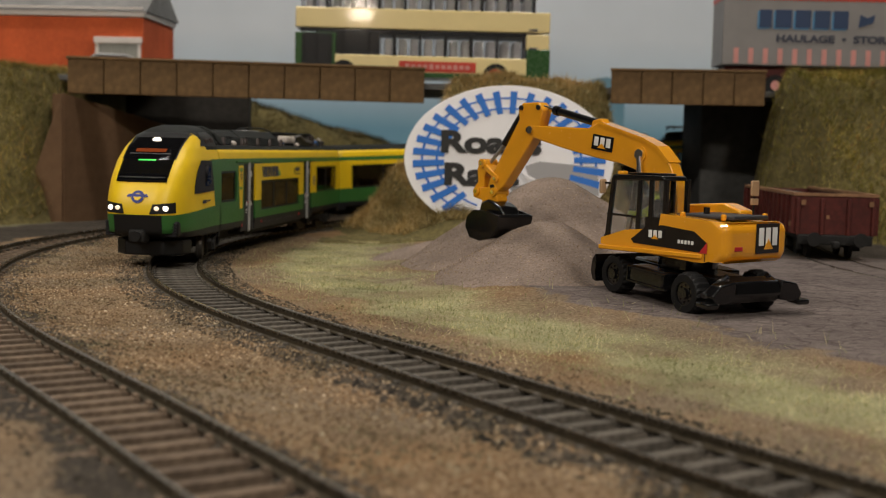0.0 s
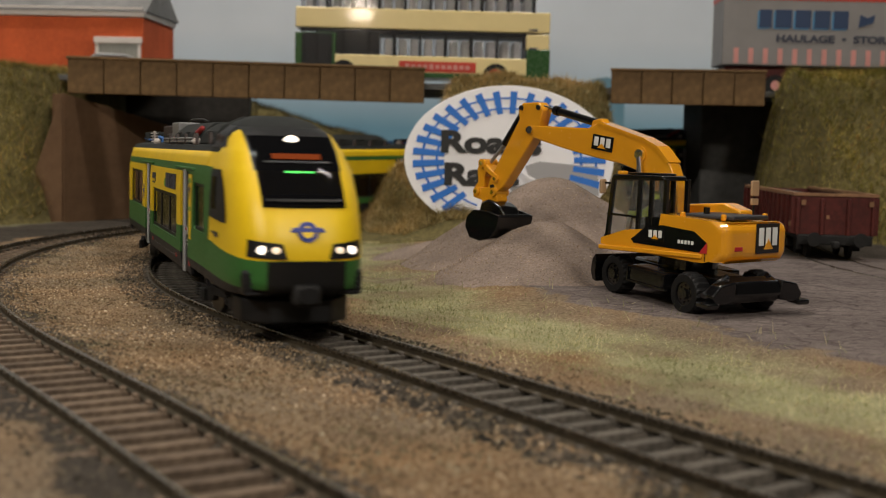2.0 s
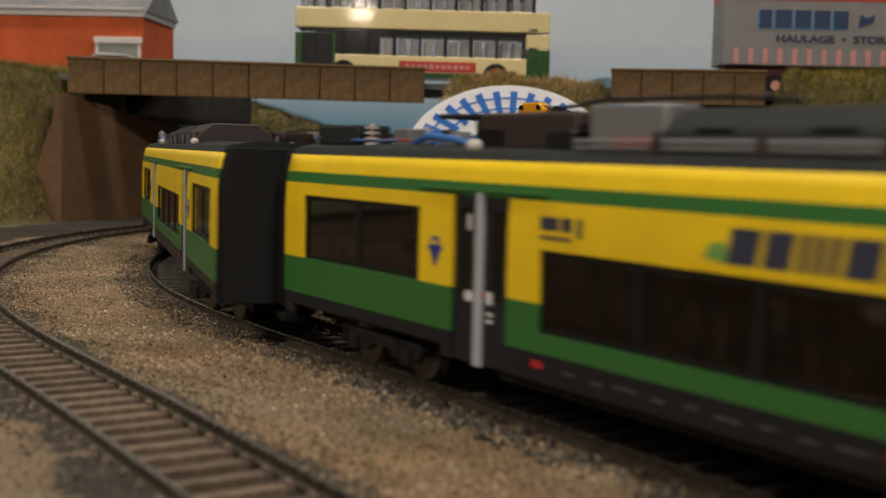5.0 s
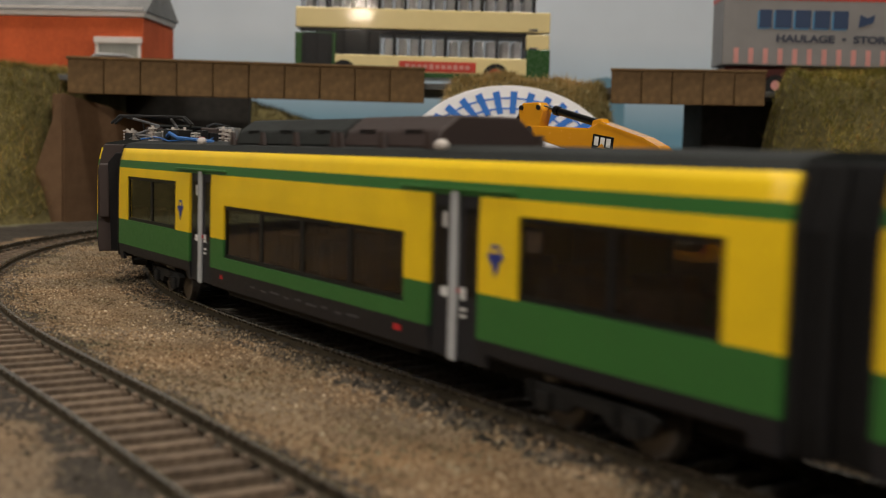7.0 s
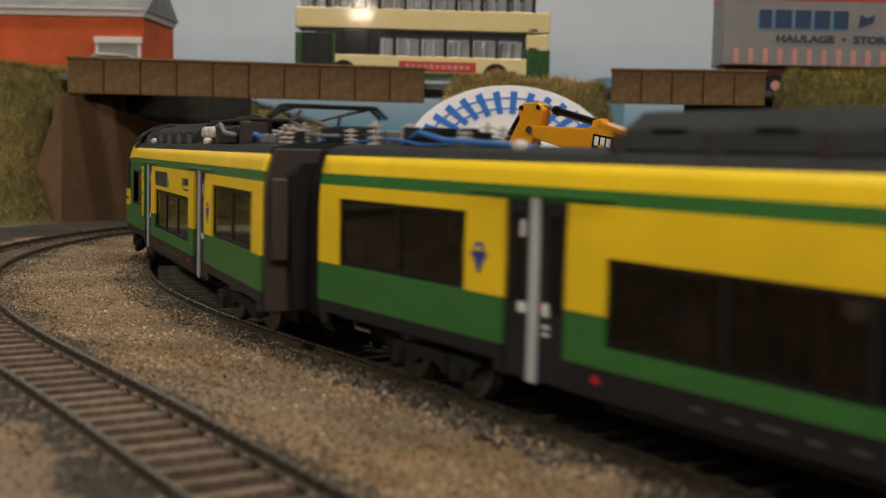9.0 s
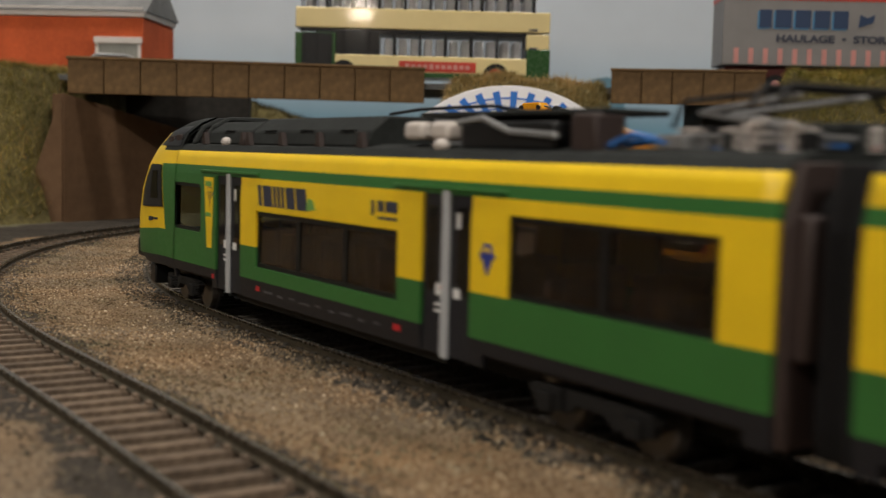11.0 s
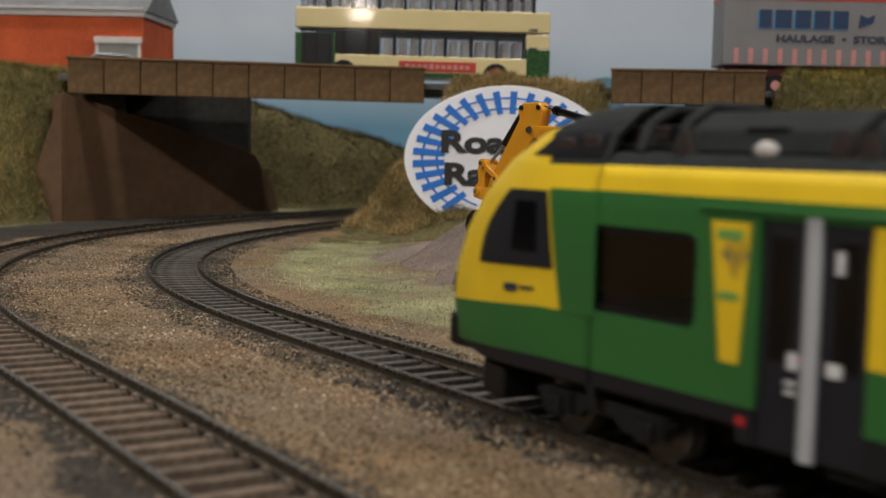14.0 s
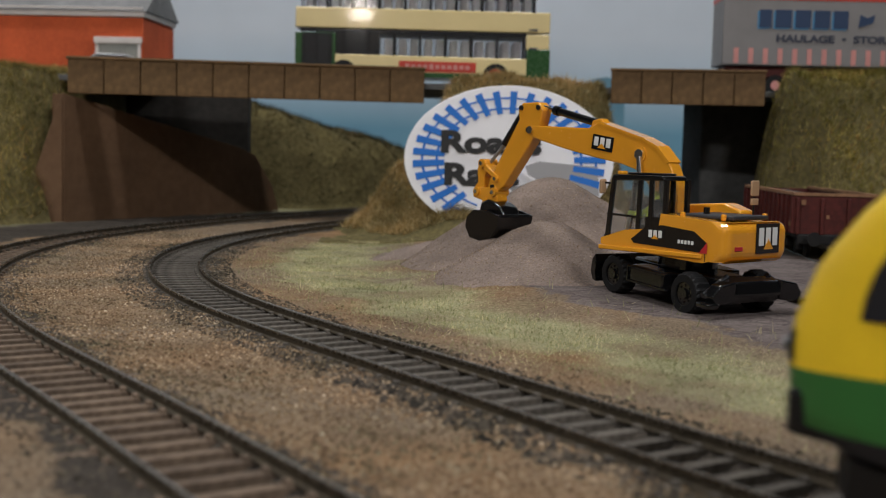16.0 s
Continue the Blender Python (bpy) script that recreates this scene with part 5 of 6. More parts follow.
    # cab
    lo, hi, F, R, y0, y1 = 18.2, 36.6, 17.6, -3.6, 3.6, 14.0
    c0, c1, c2 = (F, lo), (15.4, hi - 1.2), (R, hi - 1.2)
    cab = part("cab", slab(B(), [(15.8, hi - 1.8), (15.2, hi), (R + 0.4, hi), (R - 0.4, hi - 1.4)], y0, y1, "xz", 0.4), "cat_black", t, "black cab frame with clear windows")
    for y in (y0 + 0.6, y1 - 0.6):
        s2 = [((F, lo), (15.6, hi - 1.2)), ((6.2, lo + 1), (5.6, hi - 1.2)), ((R, 22.0), (R, hi - 1.0))]
        for (a, za), (b, zb) in s2:
            part("pillar", slab(B(), [(a, za), (a - 1.3, za), (b - 1.3, zb), (b, zb)], y - 0.6, y + 0.6, "xz", 0.15), "cat_black", cab)
        part("waist_rail", slab(B(), [(F - 0.4, 25.4), (6, 25.0), (6, 24.4), (F - 0.4, 24.8)], y - 0.4, y + 0.4, "xz"), "cat_black", cab)
        part("rear_panel", slab(B(), [(2.6, 21.6), (R, 21.6), (R, 25.0), (2.6, 25.0)], y - 0.4, y + 0.4, "xz"), "cat_black", cab)
        part("door_edge", slab(B(), [(1.6, 21.0), (0.2, 21.0), (0.2, hi - 1.4), (1.6, hi - 1.4)], y - 0.55, y + 0.55, "xz", 0.15), "cat_black", cab)
        part("side_glass", slab(B(), [(F - 0.6, lo + 1.2), (1.0, 21.6), (R + 0.4, 25.0), (R + 0.4, hi - 1.2), (15.0, hi - 1.2)], y - 0.1, y + 0.1, "xz"), "clear", cab, "clear side glass")
    part("front_sill", slab(B(), [(F + 0.4, lo - 1.4), (F + 0.4, lo + 0.8), (F - 1.6, lo + 0.8), (F - 1.6, lo - 1.4)], y0, y1, "xz", 0.3), "cat_black", cab)
    part("front_glass", slab(B(), [(F - 0.3, lo + 0.8), (F - 0.55, lo + 0.8), (14.95, hi - 1.4), (15.2, hi - 1.4)], y0 + 1.2, y1 - 1.2, "xz"), "clear", cab)
    part("rear_frame", slab(B(), [(R + 0.4, 22), (R - 0.4, 22), (R - 0.4, 25.4), (R + 0.4, 25.4)], y0, y1, "xz"), "cat_black", cab)
    part("roof_hatch", box(B(), (5, (y0 + y1) / 2, hi + 0.3), (12, 7.2, 0.7), 0.3), "cat_black", cab)
    part("beacon", box(B(), (13.6, 11.5, hi + 0.4), (2.4, 2.2, 1.2), 0.4), "cat_yellow", cab)
    part("cab_mirror", box(B(), (17.6, 15.4, 33.0), (0.9, 2.6, 4.2), 0.5), "tan_plastic", cab, "rounded rear-view mirror")
    part("mirror_stay", rod(B(), (16, 13.8, 34), (17.6, 15.2, 34), 0.3, 6), "cat_black", cab)
    part("seat", slab(B(), [(0.5, 20), (6, 20), (6, 22.4), (2.2, 22.6), (1.2, 30), (-0.4, 30)], 6, 12, "xz", 0.5), "cat_black", cab)
    part("console", tube(B(), [(13.5, 9, 20), (12.5, 9, 25), (11.2, 9, 25.6)], 0.6), "white_mark", cab)
    fig = B()
    ball(fig, (3.0, 9, 25.6), 2.6, (0.9, 1.2, 1.5))
    ball(fig, (3.6, 9, 30.6), 1.6)
    tube(fig, [(3.4, 11, 27.2), (6.4, 11.6, 25.2), (11, 10.6, 25.4)], 0.9)
    tube(fig, [(3.4, 7, 27.2), (6.4, 6.6, 25.2), (11, 7.6, 25.4)], 0.9)
    part("driver_doll", fig, "figure_lime", cab, "plain lime-yellow toy figure at the controls", smooth=True)
    # boom, arm and bucket
    boom_out = [(1.2, 25), (1.6, 33), (4.6, 39.6), (9.5, 44.4), (15.7, 47.0), (24, 49.8), (33.9, 51.8), (37.4, 50.2), (50, 50.6), (60, 51.0), (64.2, 51.0), (64.6, 48.6), (61, 46.8), (48, 43.8), (34.7, 41.2), (24, 39.6), (17.0, 37.6), (12.6, 33.6), (10.6, 27), (9.5, 22)]
    bm = slab(B(), boom_out, -3.4, 1.4, "xz", 0.45)
    boom = part("boom", bm, "cat_yellow", t, "glossy yellow bent boom")
    part("boom_edge", slab(B(), [(4.8, 40.4), (9.5, 45.0), (15.7, 47.6), (33.0, 52.2), (33.2, 51.4), (15.9, 46.8), (10, 44.2), (5.6, 39.9)], -3.7, 1.7, "xz"), "cat_yellow", boom)
    brand_block(boom, P(31.0, 1.55, 45.6, 0, 8, 180), 8.6, 4.6)
    for x, z, r in ((16.0, 42.4, 1.6), (62.6, 49.6, 1.2)):
        part("pin", rod(B(), (x, -4.2, z), (x, 2.3, z), r, 16), "chrome", boom)
    part("pin_ring", rod(B(), (16.0, 1.4, 42.4), (16.0, 1.9, 42.4), 2.3, 20), "cat_yellow", boom)
    part("lift_ram", rod(B(), (15.6, 2.4, 41.6), (13.4, 3.4, 30), 0.9, 12), "chrome", t)
    part("lift_ram", rod(B(), (15.6, -4.6, 41.6), (13.4, -5.2, 30), 0.9, 12), "chrome", t)
    stick = part("stick", slab(B(), [(57.6, 56.0), (60.0, 58.6), (67.2, 58.4), (69.2, 56.2), (68.6, 53), (82.5, 32.6), (83.4, 29.6), (79.6, 28.0), (75.4, 30.6), (61.8, 46.8), (59.4, 50.4)], -3.2, 1.2, "xz", 0.45), "cat_yellow", t, "glossy yellow stick arm")
    for x, z in ((59.6, 56.8), (67.4, 56.8), (64, 49.6), (80.6, 30.4)):
        part("pin", rod(B(), (x, -3.8, z), (x, 1.8, z), 0.8, 12), "black", stick)
    ram = part("stick_ram", rod(B(), (35.0, -1, 51.6), (53.5, -1, 55.8), 1.25, 14), "cat_black", t, "black ram with bright rod")
    part("ram_rod", rod(B(), (53.5, -1, 55.8), (59.8, -1, 57.2), 0.6, 10), "chrome", ram)
    part("ram_collar", rod(B(), (52.4, -1, 55.5), (54.2, -1, 55.95), 1.6, 14), "cat_black", ram)
    part("ram_lug", slab(B(), [(30, 50), (33, 53.2), (36.4, 52.6), (37.4, 49.5)], -2.6, 0.6, "xz", 0.3), "cat_yellow", ram)
    ram2 = part("bucket_ram", rod(B(), (67.6, -1, 56.8), (77.6, -1, 44.8), 1.25, 14), "cat_black", t, "black ram with bright rod")
    part("ram_rod", rod(B(), (77.6, -1, 44.8), (85.4, -1, 37.6), 0.6, 10), "grey_metal", ram2)
    link = part("bucket_link", slab(B(), [(84.2, 39.6), (87.0, 39.8), (88.8, 36.0), (88.2, 32), (90.4, 29.4), (88.4, 27.0), (85.2, 28.8), (85.2, 33.6), (83.6, 36.6)], -3.2, 1.2, "xz", 0.4), "cat_yellow", t, "yellow bucket linkage")
    for x, z, r in ((85.6, 38.2, 1.5), (88.0, 28.6, 1.4), (79.6, 28.6, 1.5), (83.4, 24.8, 1.3), (78.6, 33.2, 1.2)):
        boss = part("boss", rod(B(), (x, -4.2, z), (x, 2.2, z), r, 18), "cat_yellow", link)
        part("pin", rod(B(), (x, -4.6, z), (x, 2.6, z), r * 0.5, 12), "chrome", boss)
    part("link_bar", slab(B(), [(84.6, 38.2), (77.6, 33.8), (78.6, 32.4), (85.8, 36.4)], -3.6, 1.6, "xz", 0.4), "cat_yellow", link)
    part("hitch", slab(B(), [(90, 29.8), (78.8, 30.6), (77.8, 25.6), (82.6, 23.2), (85, 25.4), (90.4, 26.6)], -3.4, 1.4, "xz", 0.4), "cat_yellow", link)
    bk = part("bucket", slab(B(), [(87.8, 16.6), (85.4, 13.2), (80.3, 12.4), (75.4, 13.4), (72.0, 17.0), (71.1, 20.6), (72.0, 21.6), (73.6, 18.6), (76.6, 15.8), (80.6, 14.8), (84.4, 15.4), (86.7, 17.6)], -8.2, 6.2, "xz", 0.3), "cat_black", t, "glossy black digging bucket")
    for y in (-8.5, 6.3):
        part("bucket_cheek", slab(B(), [(87.8, 16.6), (85.4, 13.0), (80.3, 12.2), (75.4, 13.2), (71.9, 17), (71.0, 21), (76.6, 22.4), (83.8, 22.6), (87.2, 20)], y - 0.4, y + 0.6, "xz", 0.2), "cat_black", bk)
    part("bucket_ears", slab(B(), [(85.4, 22.0), (84.4, 25.2), (81.4, 26.2), (77.8, 25.4), (74.4, 23.8), (72.4, 20.4), (80.2, 17)], -5, 3, "xz", 0.8), "cat_black", bk)
    for k in range(6):
        part("tooth", box(B(), (87.8, -7.4 + k * 2.6, 17.2), (1.8, 1.0, 0.8), 0.2), "cat_black", bk)
    return t


excavator()


# ---- open wagon on the siding ----
def wagon():
    t = thing("open_wagon", P(172.5, 565.7, 0, 0, 0, 84.4), "weathered maroon open box wagon with a dark load", "wagon")
    ln, w, z0, z1 = 134.0, 34.0, 10.6, 27.0
    body = part("box_side", box(B(), (0, w / 2 - 0.6, (z0 + z1) / 2), (ln, 1.2, z1 - z0), 0.2), "maroon", t)
    part("box_side", box(B(), (0, -w / 2 + 0.6, (z0 + z1) / 2), (ln, 1.2, z1 - z0), 0.2), "maroon", t)
    for x in (-ln / 2 + 0.6, ln / 2 - 0.6):
        part("box_end", box(B(), (x, 0, (z0 + z1) / 2), (1.2, w - 2.4, z1 - z0), 0.2), "maroon", t)
    part("rim", slab(B(), [(-ln / 2 - 0.6, -w / 2 - 0.6), (ln / 2 + 0.6, -w / 2 - 0.6), (ln / 2 + 0.6, -w / 2 + 1.6), (-ln / 2 + 1.6, -w / 2 + 1.6), (-ln / 2 + 1.6, w / 2 - 1.6), (ln / 2 + 0.6, w / 2 - 1.6), (ln / 2 + 0.6, w / 2 + 0.6), (-ln / 2 - 0.6, w / 2 + 0.6)], z1, z1 + 1.3, "xy"), "rust", t, "rusty brown top rim")
    for i in range(13):
        x = -ln / 2 + 1 + i * (ln - 2) / 12
        for sg in (-1, 1):
            part("rib", box(B(), (x, sg * (w / 2 + 0.5), (z0 + z1) / 2), (1.4, 1.2, z1 - z0 - 0.4), 0.2), "maroon", t)
    for y in (-15.6, -5.5, 5.5, 15.6):
        part("end_rib", box(B(), (-ln / 2 - 0.6, y, (z0 + z1) / 2 - 0.5), (1.4, 1.5, z1 - z0 - 1), 0.2), "maroon", t)
    part("floor", box(B(), (0, 0, z0 - 0.6), (ln, w - 2, 1.6)), "bogie", t)
    bm = B()
    bmesh.ops.create_grid(bm, x_segments=50, y_segments=12, size=1, matrix=Matrix.Translation((0, 0, z1 - 3.5)) @ Matrix.Diagonal((ln / 2 - 1.5, w / 2 - 1.5, 1, 1)))
    for v in bm.verts:
        v.co.z += 2.2 * math.cos(v.co.y / 9) * (1 + 0.3 * math.sin(v.co.x * 0.21)) + random.uniform(-0.5, 0.5)
    part("load", bm, "load", t, "dark grey stone load", smooth=True)
    part("beam", box(B(), (-ln / 2 - 0.4, 0, z0 - 2.2), (2, 31, 4.2), 0.4), "bogie", t, "black buffer beam")
    for y in (-9.5, 9.5):
        bm = rod(B(), (-ln / 2 - 1, y, z0 - 1.6), (-ln / 2 - 6, y, z0 - 1.6), 1.4, 12)
        rod(bm, (-ln / 2 - 6, y, z0 - 1.6), (-ln / 2 - 6.8, y, z0 - 1.6), 3.0, 16)
        part("buffer", bm, "bogie", t)
    part("coupling_hook", box(B(), (-ln / 2 - 3, 0, z0 - 4), (5, 3, 3), 0.8), "bogie", t)
    for y, z, s2 in ((13.5, 24.2, 2.2), (-14.5, 24.0, 2.2), (3.0, 18.2, 1.6)):
        part("end_label", box(B(), (-ln / 2 - 0.1 - (1.3 if abs(y) > 10 else 0), y, z), (0.2, s2 * 0.8, s2)), "rust", t, "small tan end plate")
    part("side_label", box(B(), (-ln / 2 + 7, w / 2 + 0.15, 14.6), (5, 0.2, 2.0)), "rust", t)
    for x in (-44, 44):
        bg = part("bogie", box(B(), (x, 0, 7.2), (32, 22, 3), 0.5), "bogie", t)
        for dx in (-11, 11):
            for sg in (-1, 1):
                part("wheel", rod(B(), (x + dx, sg * 8, 4.9), (x + dx, sg * 9.6, 4.9), 4.9, 22), "bogie", bg)
                part("axle_box", box(B(), (x + dx, sg * 12, 5.2), (4, 3, 4), 0.5), "bogie", bg)


wagon()


# ---- oval club sign ----
def text_mesh(words, height, depth, bold):
    cu = bpy.data.curves.new("lettering", "FONT")
    cu.body, cu.size, cu.extrude, cu.offset = words, height * 1.37, depth / 2, bold
    ob = bpy.data.objects.new("lettering", cu)
    scene.collection.objects.link(ob)
    me = bpy.data.meshes.new_from_object(ob.evaluated_get(bpy.context.evaluated_depsgraph_get()))
    bpy.data.objects.remove(ob)
    bpy.data.curves.remove(cu)
    me.transform(Matrix.Scale(MM, 4))
    return me


def text_part(words, height, mat, parent, at, depth=0.3, bold=0.0, stretch=1.0):
    me = text_mesh(words, height, depth, bold)
    me.transform(Matrix.Diagonal((stretch, 1, 1, 1)))
    me.materials.append(M[mat])
    ob = new("lettering", me)
    ob.parent = parent
    ob.matrix_basis = at
    return ob


def club_sign():
    t = thing("oval_sign", P(31.6, 585, 38.6, -4, 0, 0), "white oval sign with blue track ring and black words", "sign")
    a, b, n = 52.0, 36.8, 72
    ell = lambda k, an: (a * k * math.cos(an), b * k * math.sin(an))
    part("board", slab(B(), [ell(1, 2 * math.pi * i / n) for i in range(n)], 0, 3.2, "xz", 0.3), "sign_white", t, "thick white oval board")
    ring = [radians(d) for d in np.arange(-25, 246, 3.0)]
    for k in (0.70, 0.84):
        part("ring_rail", slab(B(), [ell(k, q) for q in ring] + [ell(k - 0.022, q) for q in ring[::-1]], -0.3, -0.05, "xz"), "sign_blue", t)
    for i in range(25):
        an = radians(-20 + i * 10.8)
        p, q = Vector(ell(0.62, an)), Vector(ell(0.92, an))
        side_v = (q - p).normalized().orthogonal() * 1.75
        part("ring_sleeper", slab(B(), [p - side_v * 0.8, p + side_v * 0.8, q + side_v, q - side_v], -0.45, -0.1, "xz"), "sign_blue", t)
    part("grey_road", slab(B(), [(8, -3.0), (15, -0.5), (44, -2.5), (45, -17), (33, -15), (31, -19), (4, -21), (1, -14), (11, -11)], -0.4, -0.12, "xz"), "sign_grey", t)
    part("arrow", slab(B(), [(4, -4.4), (19, -15.6), (9, -15.2), (13, -9)], -0.6, -0.42, "xz"), "sign_white", t)
    text_part("Roads", 10.6, "sign_black", t, P(-34.5, -0.75, 3.4, 90, 0, 0), 0.5, 0.62, 1.40)
    text_part("Rails", 10.6, "sign_black", t, P(-32.5, -0.75, -12.6, 90, 0, 0), 0.5, 0.62, 1.40)
    part("prop", slab(B(), [(0, -36), (14, -36), (0, 10)], -1.0, 1.0, "yz"), "sign_white", t)
    t.children[-1].matrix_basis = P(0, 3.2, 0)


club_sign()


# ---- double-deck bus on the road ----
def bus():
    t = thing("double_deck_bus", P(-15.5, 727, 81.5, 0, 0, 181.5), "cream and dark green model double-deck bus on the bridge road", "bus")
    ln, w = 152.0, 33.0
    part("skirt", box(B(), (0, 0, 9.0 + 2.5), (ln, w, 11.0), 0.8), "bus_cream", t)
    part("lower_green", box(B(), (4, 0, 3.2 + 2.5), (ln - 12, w + 0.4, 3.0), 0.4), "bus_green", t)
    part("rear_panel", box(B(), (-ln / 2 + 6.8, 0, 11.4 + 2.5), (14.2, w + 0.7, 17.6), 0.8), "bus_green", t, "dark green rear panel")
    part("belt", box(B(), (0, 0, 38.4), (ln, w, 12.2), 0.8), "bus_cream", t, "broad cream belt between decks")
    part("top_deck", box(B(), (0, 0, 57.0 + 2.5), (ln, w, 5.0), 1.6), "bus_cream", t)
    part("rear_upper", box(B(), (-ln / 2 + 7.2, 0, 24.4 + 2.5), (14, w + 0.3, 9), 0.8), "bus_cream", t)
    for z, h, pitch, x0 in ((22.0, 15.6, 15.4, -60), (48.3, 13.2, 15.4, -66)):
        part("window_band", box(B(), (3, 0, z + 2.5), (ln - 12, w - 1.6, h)), "bus_glass", t, "dark glazing with seats behind")
        for i in range(9):
            x = x0 + i * pitch
            for sg in (-1, 1):
                part("pillar", box(B(), (x, sg * (w / 2 - 0.6), z + 2.5), (1.4, 1.2, h)), "black", t)
            for dx in (3.5, 10.5):
                for y in (-10, 10):
                    if x + dx < 26 or z > 40:
                        part("seat_back", box(B(), (x + dx, y, z - 0.2), (4.6, 8, h * 0.66), 0.8), "bus_seat", t)
    part("partition", box(B(), (39, 0, 23.5), (26, w - 6, 12.4), 0.4), "black", t, "dark stair partition")
    # Added black strips darken the inside along the window tops of both decks.
    part("upper_lining", box(B(), (0, 0, 54.6), (ln - 16, w - 4, 3.2)), "black", t)
    part("lower_lining", box(B(), (-2, 0, 30.6), (ln - 24, w - 4, 2.6)), "black", t)
    part("front_window", box(B(), (ln / 2 - 0.6, 0, 19 + 2.5), (1.6, w - 3, 16)), "bus_glass", t)
    part("front_frame", box(B(), (ln / 2 - 12, 0, 15 + 2.5), (24, w + 0.5, 24), 0.6), "bus_green", t)
    for sg in (-1, 1):
        d = part("door", box(B(), (ln / 2 - 13, sg * (w / 2 + 0.35), 15 + 2.5), (18, 0.4, 23), 0.1), "black", t, "glazed front door")
        part("door_pane", box(B(), (ln / 2 - 17, sg * (w / 2 + 0.6), 15.5 + 2.5), (6.5, 0.3, 20)), "bus_glass", d)
        part("door_pane", box(B(), (ln / 2 - 9, sg * (w / 2 + 0.6), 15.5 + 2.5), (6.5, 0.3, 20)), "bus_glass", d)
        ad = part("advert", box(B(), (-9, sg * (w / 2 + 0.2), 8.2 + 2.5), (46, 0.4, 6.2), 0.1), "bus_red", t, "red advert panel with unreadable pale lettering")
        bm = B()
        for i in range(11):
            box(bm, (9 - i * 3.6, sg * (w / 2 + 0.5), 8.2 + 2.5), (2.4, 0.2, 2.4 if i % 4 else 3.2))
        part("advert_bars", bm, "pink", ad)
        for x in (-44, 47):
            part("arch", rod(B(), (x, sg * (w / 2 - 3), 6), (x, sg * (w / 2 + 0.45), 6), 7.6, 28), "black", t)
            wh = part("wheel", rod(B(), (x, sg * (w / 2 - 4), 6.2), (x, sg * (w / 2 + 0.75), 6.2), 6.2, 28), "tyre", t)
            part("hub", rod(B(), (x, sg * (w / 2 + 0.7), 6.2), (x, sg * (w / 2 + 1.1), 6.2), 4.2, 20), "bus_red", wh, "red wheel hub")
        bm = B()
        for z in (20.5, 31.5):
            box(bm, (-ln / 2 + 10, sg * (w / 2 + 0.35), z + 2.5), (5, 0.3, 1.2))
        part("grille_bars", bm, "dark_mark", t)
    part("mirror", box(B(), (ln / 2 + 2, -w / 2 - 2, 25 + 2.5), (1, 3, 5), 0.5), "cat_yellow", t)


bus()


# ---- lorry trailer ----
def trailer():
    t = thing("lorry_trailer", P(259, 750, 89.0, 0, 0, -1.5), "pale grey box trailer with blue and dark sign lettering", "lorry")
    ln, w = 178.0, 33.0
    body = part("box_body", box(B(), (0, 0, 32.5), (ln, w, 43), 0.6), "trailer", t)
    part("red_band", box(B(), (0, 0, 52.6), (ln + 0.5, w + 0.5, 3.4), 0.3), "bus_red", t)
    part("chassis", box(B(), (0, 0, 7.2), (ln - 6, 24, 7), 0.4), "maroon", t, "dark red chassis rail")
    x = -ln / 2 + 22
    for wd in (7.5, 10, 9.5, 9.5, 9):
        part("name_block", slab(B(), [(x, 34), (x + wd, 34), (x + wd, 45), (x, 45)], -w / 2 - 0.5, -w / 2 - 0.1, "xz"), "letter_blue", t, "plain navy block with pale blue edge")
        part("name_shadow", slab(B(), [(x - 1.1, 33.2), (x + wd - 1.1, 33.2), (x + wd - 1.1, 44.2), (x - 1.1, 44.2)], -w / 2 - 0.3, -w / 2 - 0.06, "xz"), "letter_pale", t)
        x += wd + 2.2
    part("name_block", slab(B(), [(x + 4, 35), (x + 13, 38), (x + 14, 43), (x + 9, 41), (x + 5, 43)], -w / 2 - 0.5, -w / 2 - 0.1, "xz"), "letter_blue", t)
    text_part("HAULAGE  \u2022  STORAGE", 4.4, "dark_mark", t, P(-ln / 2 + 32.5, -w / 2 - 0.3, 25.6, 90, 0, 0), 0.3, 0.25, 1.32)
    for i in range(15):
        part("bar", box(B(), (-ln / 2 + 8.5 + i * 9.0, -w / 2 - 0.15, 16.6), (3.0, 0.4, 9.5)), "pink", t, "short pale red upright bar")
    for x in (-ln / 2 + 34, -ln / 2 + 48, ln / 2 - 30):
        for sg in (-1, 1):
            wh = part("wheel", rod(B(), (x, sg * 9, -1.1), (x, sg * 15, -1.1), 6.4, 26), "tyre", t)
            part("hub", rod(B(), (x, sg * 15, -1.1), (x, sg * 15.6, -1.1), 3.0, 18), "pink", wh)


trailer()


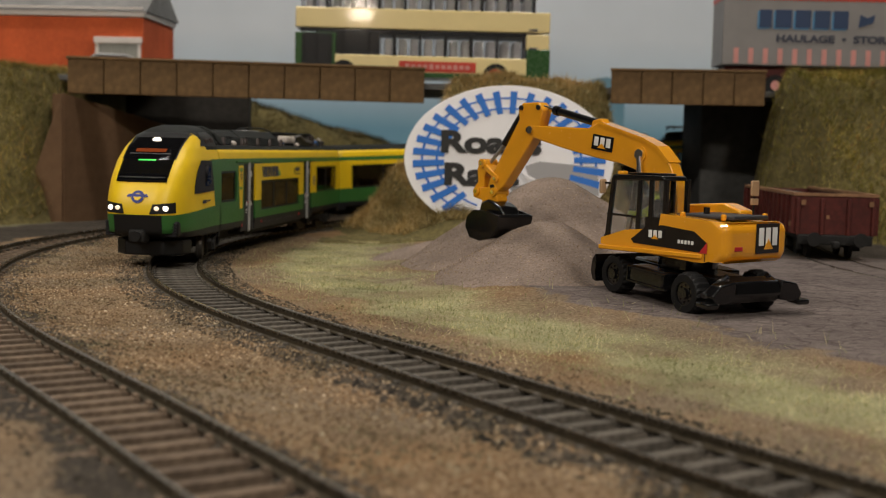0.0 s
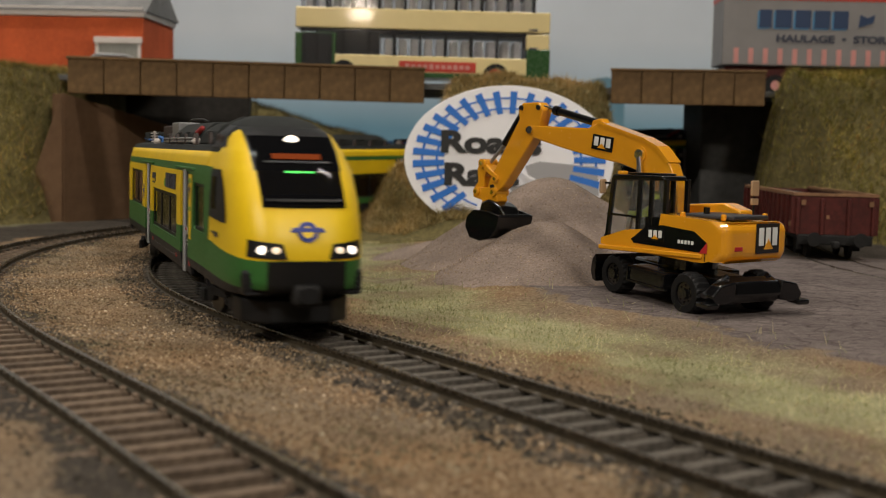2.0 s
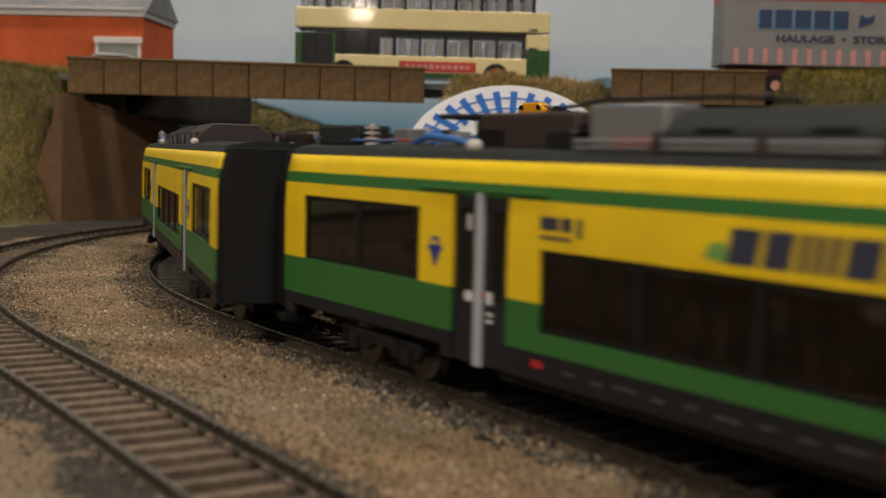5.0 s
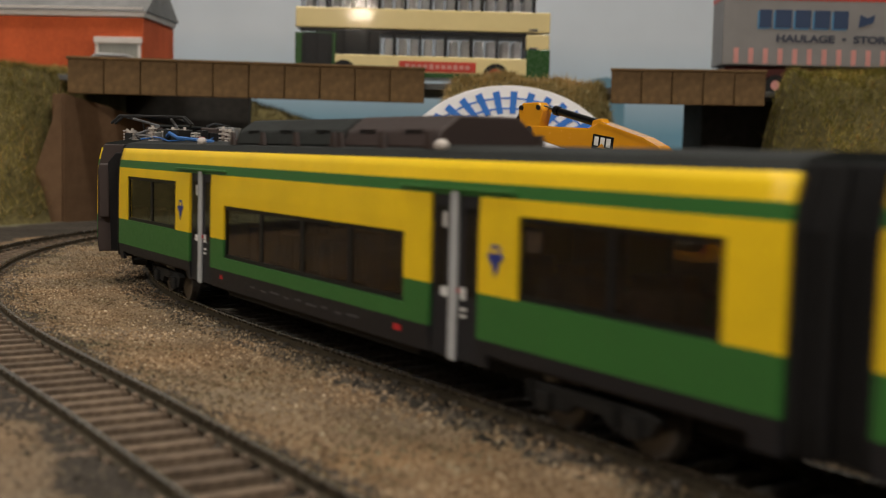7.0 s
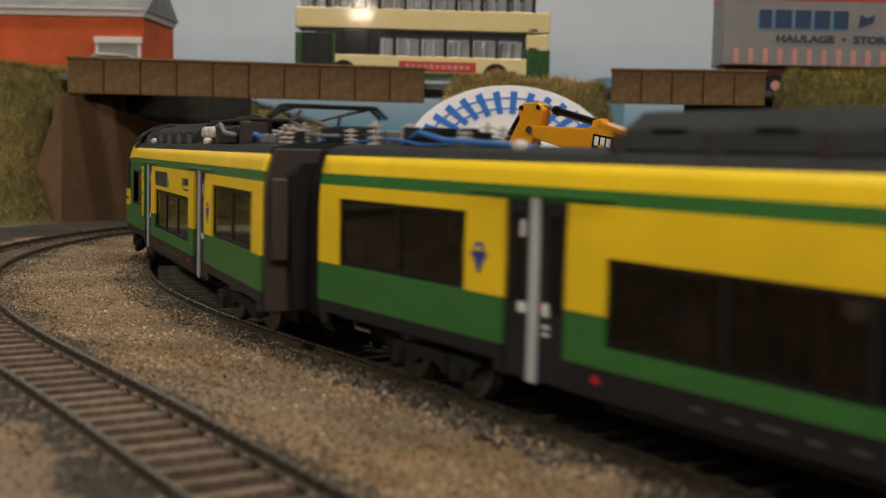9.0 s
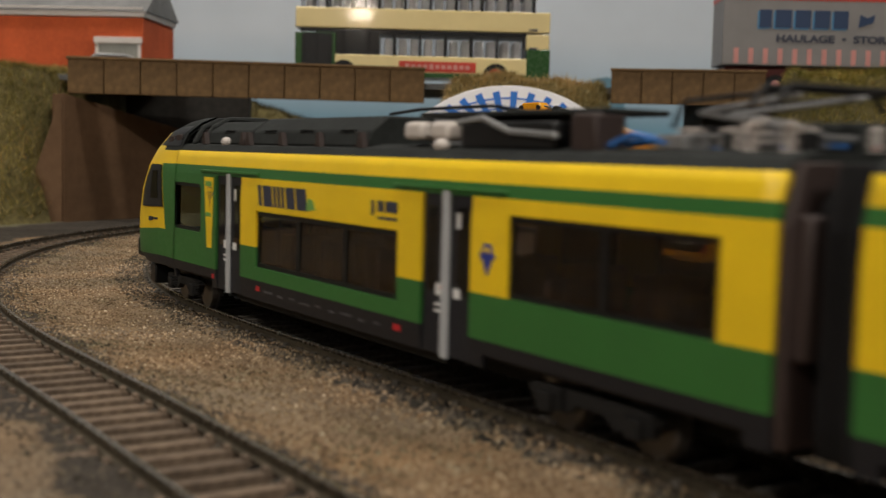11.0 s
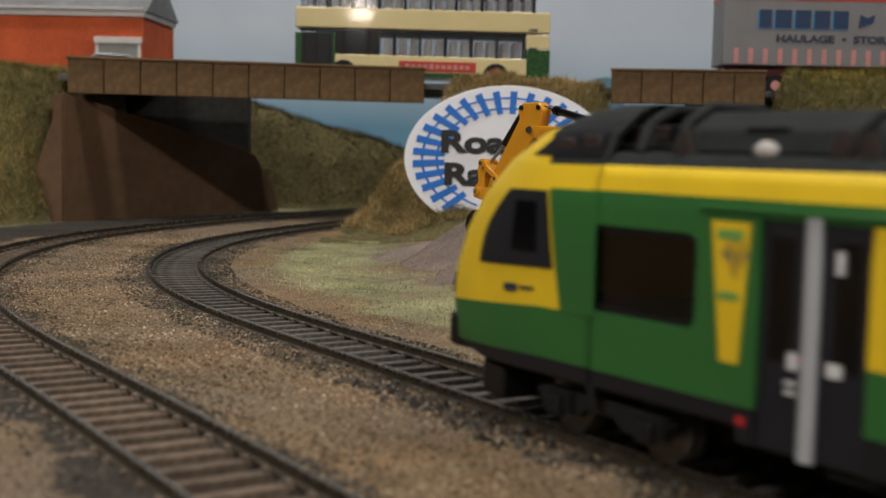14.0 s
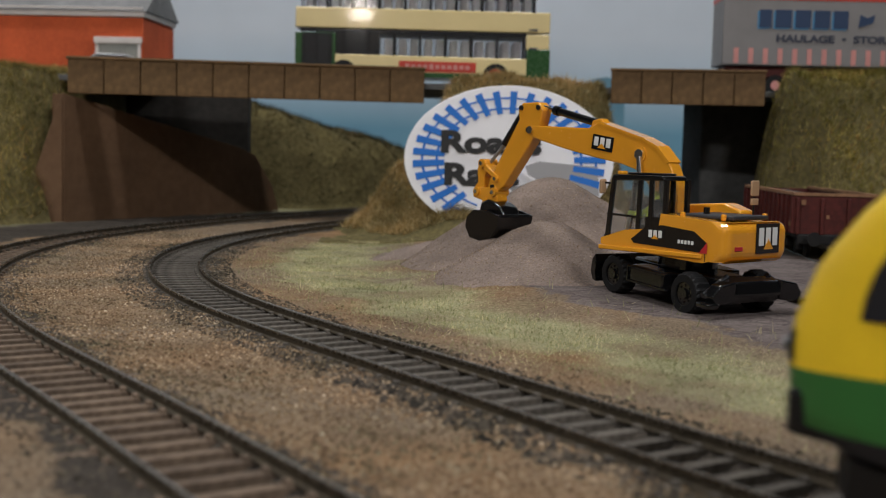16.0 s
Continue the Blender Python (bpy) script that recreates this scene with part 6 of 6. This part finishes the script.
# ---- brick building ----
def building():
    t = thing("brick_building", P(-205, 800, 81.5, 0, 0, -3.5), "orange-red brick model building with white trim and a grey door", "house")
    ln, dp, h = 240.0, 70.0, 44.0
    part("wall", box(B(), (-ln / 2 - 0, dp / 2, h / 2 + 1), (ln, dp, h), 0.3), "brick", t, "orange-red brick wall")
    part("fascia", box(B(), (-ln / 2, dp / 2, h + 3.2), (ln + 3, dp + 3, 3.6), 0.4), "trim", t, "white fascia board")
    part("roof", slab(B(), [(-3, h + 5), (dp + 3, h + 5), (dp / 2, h + 30)], -ln - 3, 3, "yz"), "roof_sheet", t, "grey sheet roof")
    d = part("door", box(B(), (-17, -0.2, 14), (27, 1.0, 27), 0.2), "door_grey", t, "grey loading door")
    part("door_lintel", box(B(), (-17, -1.0, 29.6), (33, 2.0, 4.4), 0.4), "trim", d)
    for x in (-31.5, -2.5):
        part("door_jamb", box(B(), (x, -0.6, 14), (2.2, 1.4, 27), 0.3), "trim", d)
    for x in (-25, -17, -9):
        part("door_plank", box(B(), (x, -0.9, 13), (6.6, 0.5, 24), 0.15), "door_grey", d)
    part("ridge_bars", box(B(), (-ln / 2, -1.0, h + 7), (ln, 1.0, 1.2)), "trim", t)
    car = thing("parked_car", P(-205, 742, 81.5, 0, 0, 4), "small dark grey model car behind the parapet", "car")
    part("body", slab(B(), [(-26, 3), (26, 3), (26, 8.5), (14, 10.5), (7, 15.5), (-12, 16), (-20, 11), (-26, 10)], -11, 11, "xz", 1.4), "grey_metal", car, "grey car body")
    part("windows", slab(B(), [(11, 10.8), (6, 14.6), (-11, 15), (-17, 11)], -11.2, 11.2, "xz"), "bus_glass", car)
    for x in (-16, 16):
        for sg in (-1, 1):
            part("wheel", rod(B(), (x, sg * 8, 4), (x, sg * 11.2, 4), 4, 20), "tyre", car)


building()


# ---- sleepers, piece by piece ----
def sleepers():
    meshes = {k: sleeper_mesh("sleeper", k) for k in ("sleeper_grey", "sleeper_tan")}
    for t, mat, path_at, ss in TRACKS:
        near = [s for s in ss if -140 < s < 620] if mat != "sleeper_grey" or len(ss) > 100 else list(ss)
        near = near[:290]
        for s in near:
            x, y, a = path_at(float(s))
            ob = new("sleeper", meshes[mat])
            ob.parent = t
            ob.matrix_basis = P(x, y, float(rise(s)) if path_at is not siding else 0, 0, 0, math.degrees(a) + random.uniform(-1.2, 1.2))


sleepers()


# ---- movement ----
def car_pose(t, behind, front_pivot, rear_pivot, turned):
    s = travelled(t) + behind
    sg = -1 if turned else 1
    pf, pr = (front_pivot, rear_pivot) if not turned else (-rear_pivot, -front_pivot)
    x1, y1, _ = on_line(s - pf)
    x2, y2, _ = on_line(s - pr)
    a = math.atan2(y1 - y2, x1 - x2)
    k = -pr / (pf - pr)
    x, y = x2 + (x1 - x2) * k, y2 + (y1 - y2) * k
    z1, z2 = float(rise(s - pf)), float(rise(s - pr))
    tip = -math.degrees(math.atan2(z1 - z2, pf - pr))
    return P(x, y, z2 + (z1 - z2) * k, 0, -tip if turned else tip, math.degrees(a) + (180 if turned else 0)), s, a


def motions():
    times = [i * 0.25 for i in range(65)]
    for car, behind, pf, pr, turned in CARS:
        walk(car, [(t, car_pose(t, behind, pf, pr, turned)[0]) for t in times])
        for b, owner, x in BOGIES:
            if owner is car:
                rows = []
                for t in times:
                    m, s, a = car_pose(t, behind, pf, pr, turned)
                    h = on_line(s - (-x if turned else x))[2] + math.pi
                    rows.append((t, P(x, 0, 0, 0, 0, math.degrees(math.remainder(h - a, 2 * math.pi)))))
                walk(b, rows)


motions()
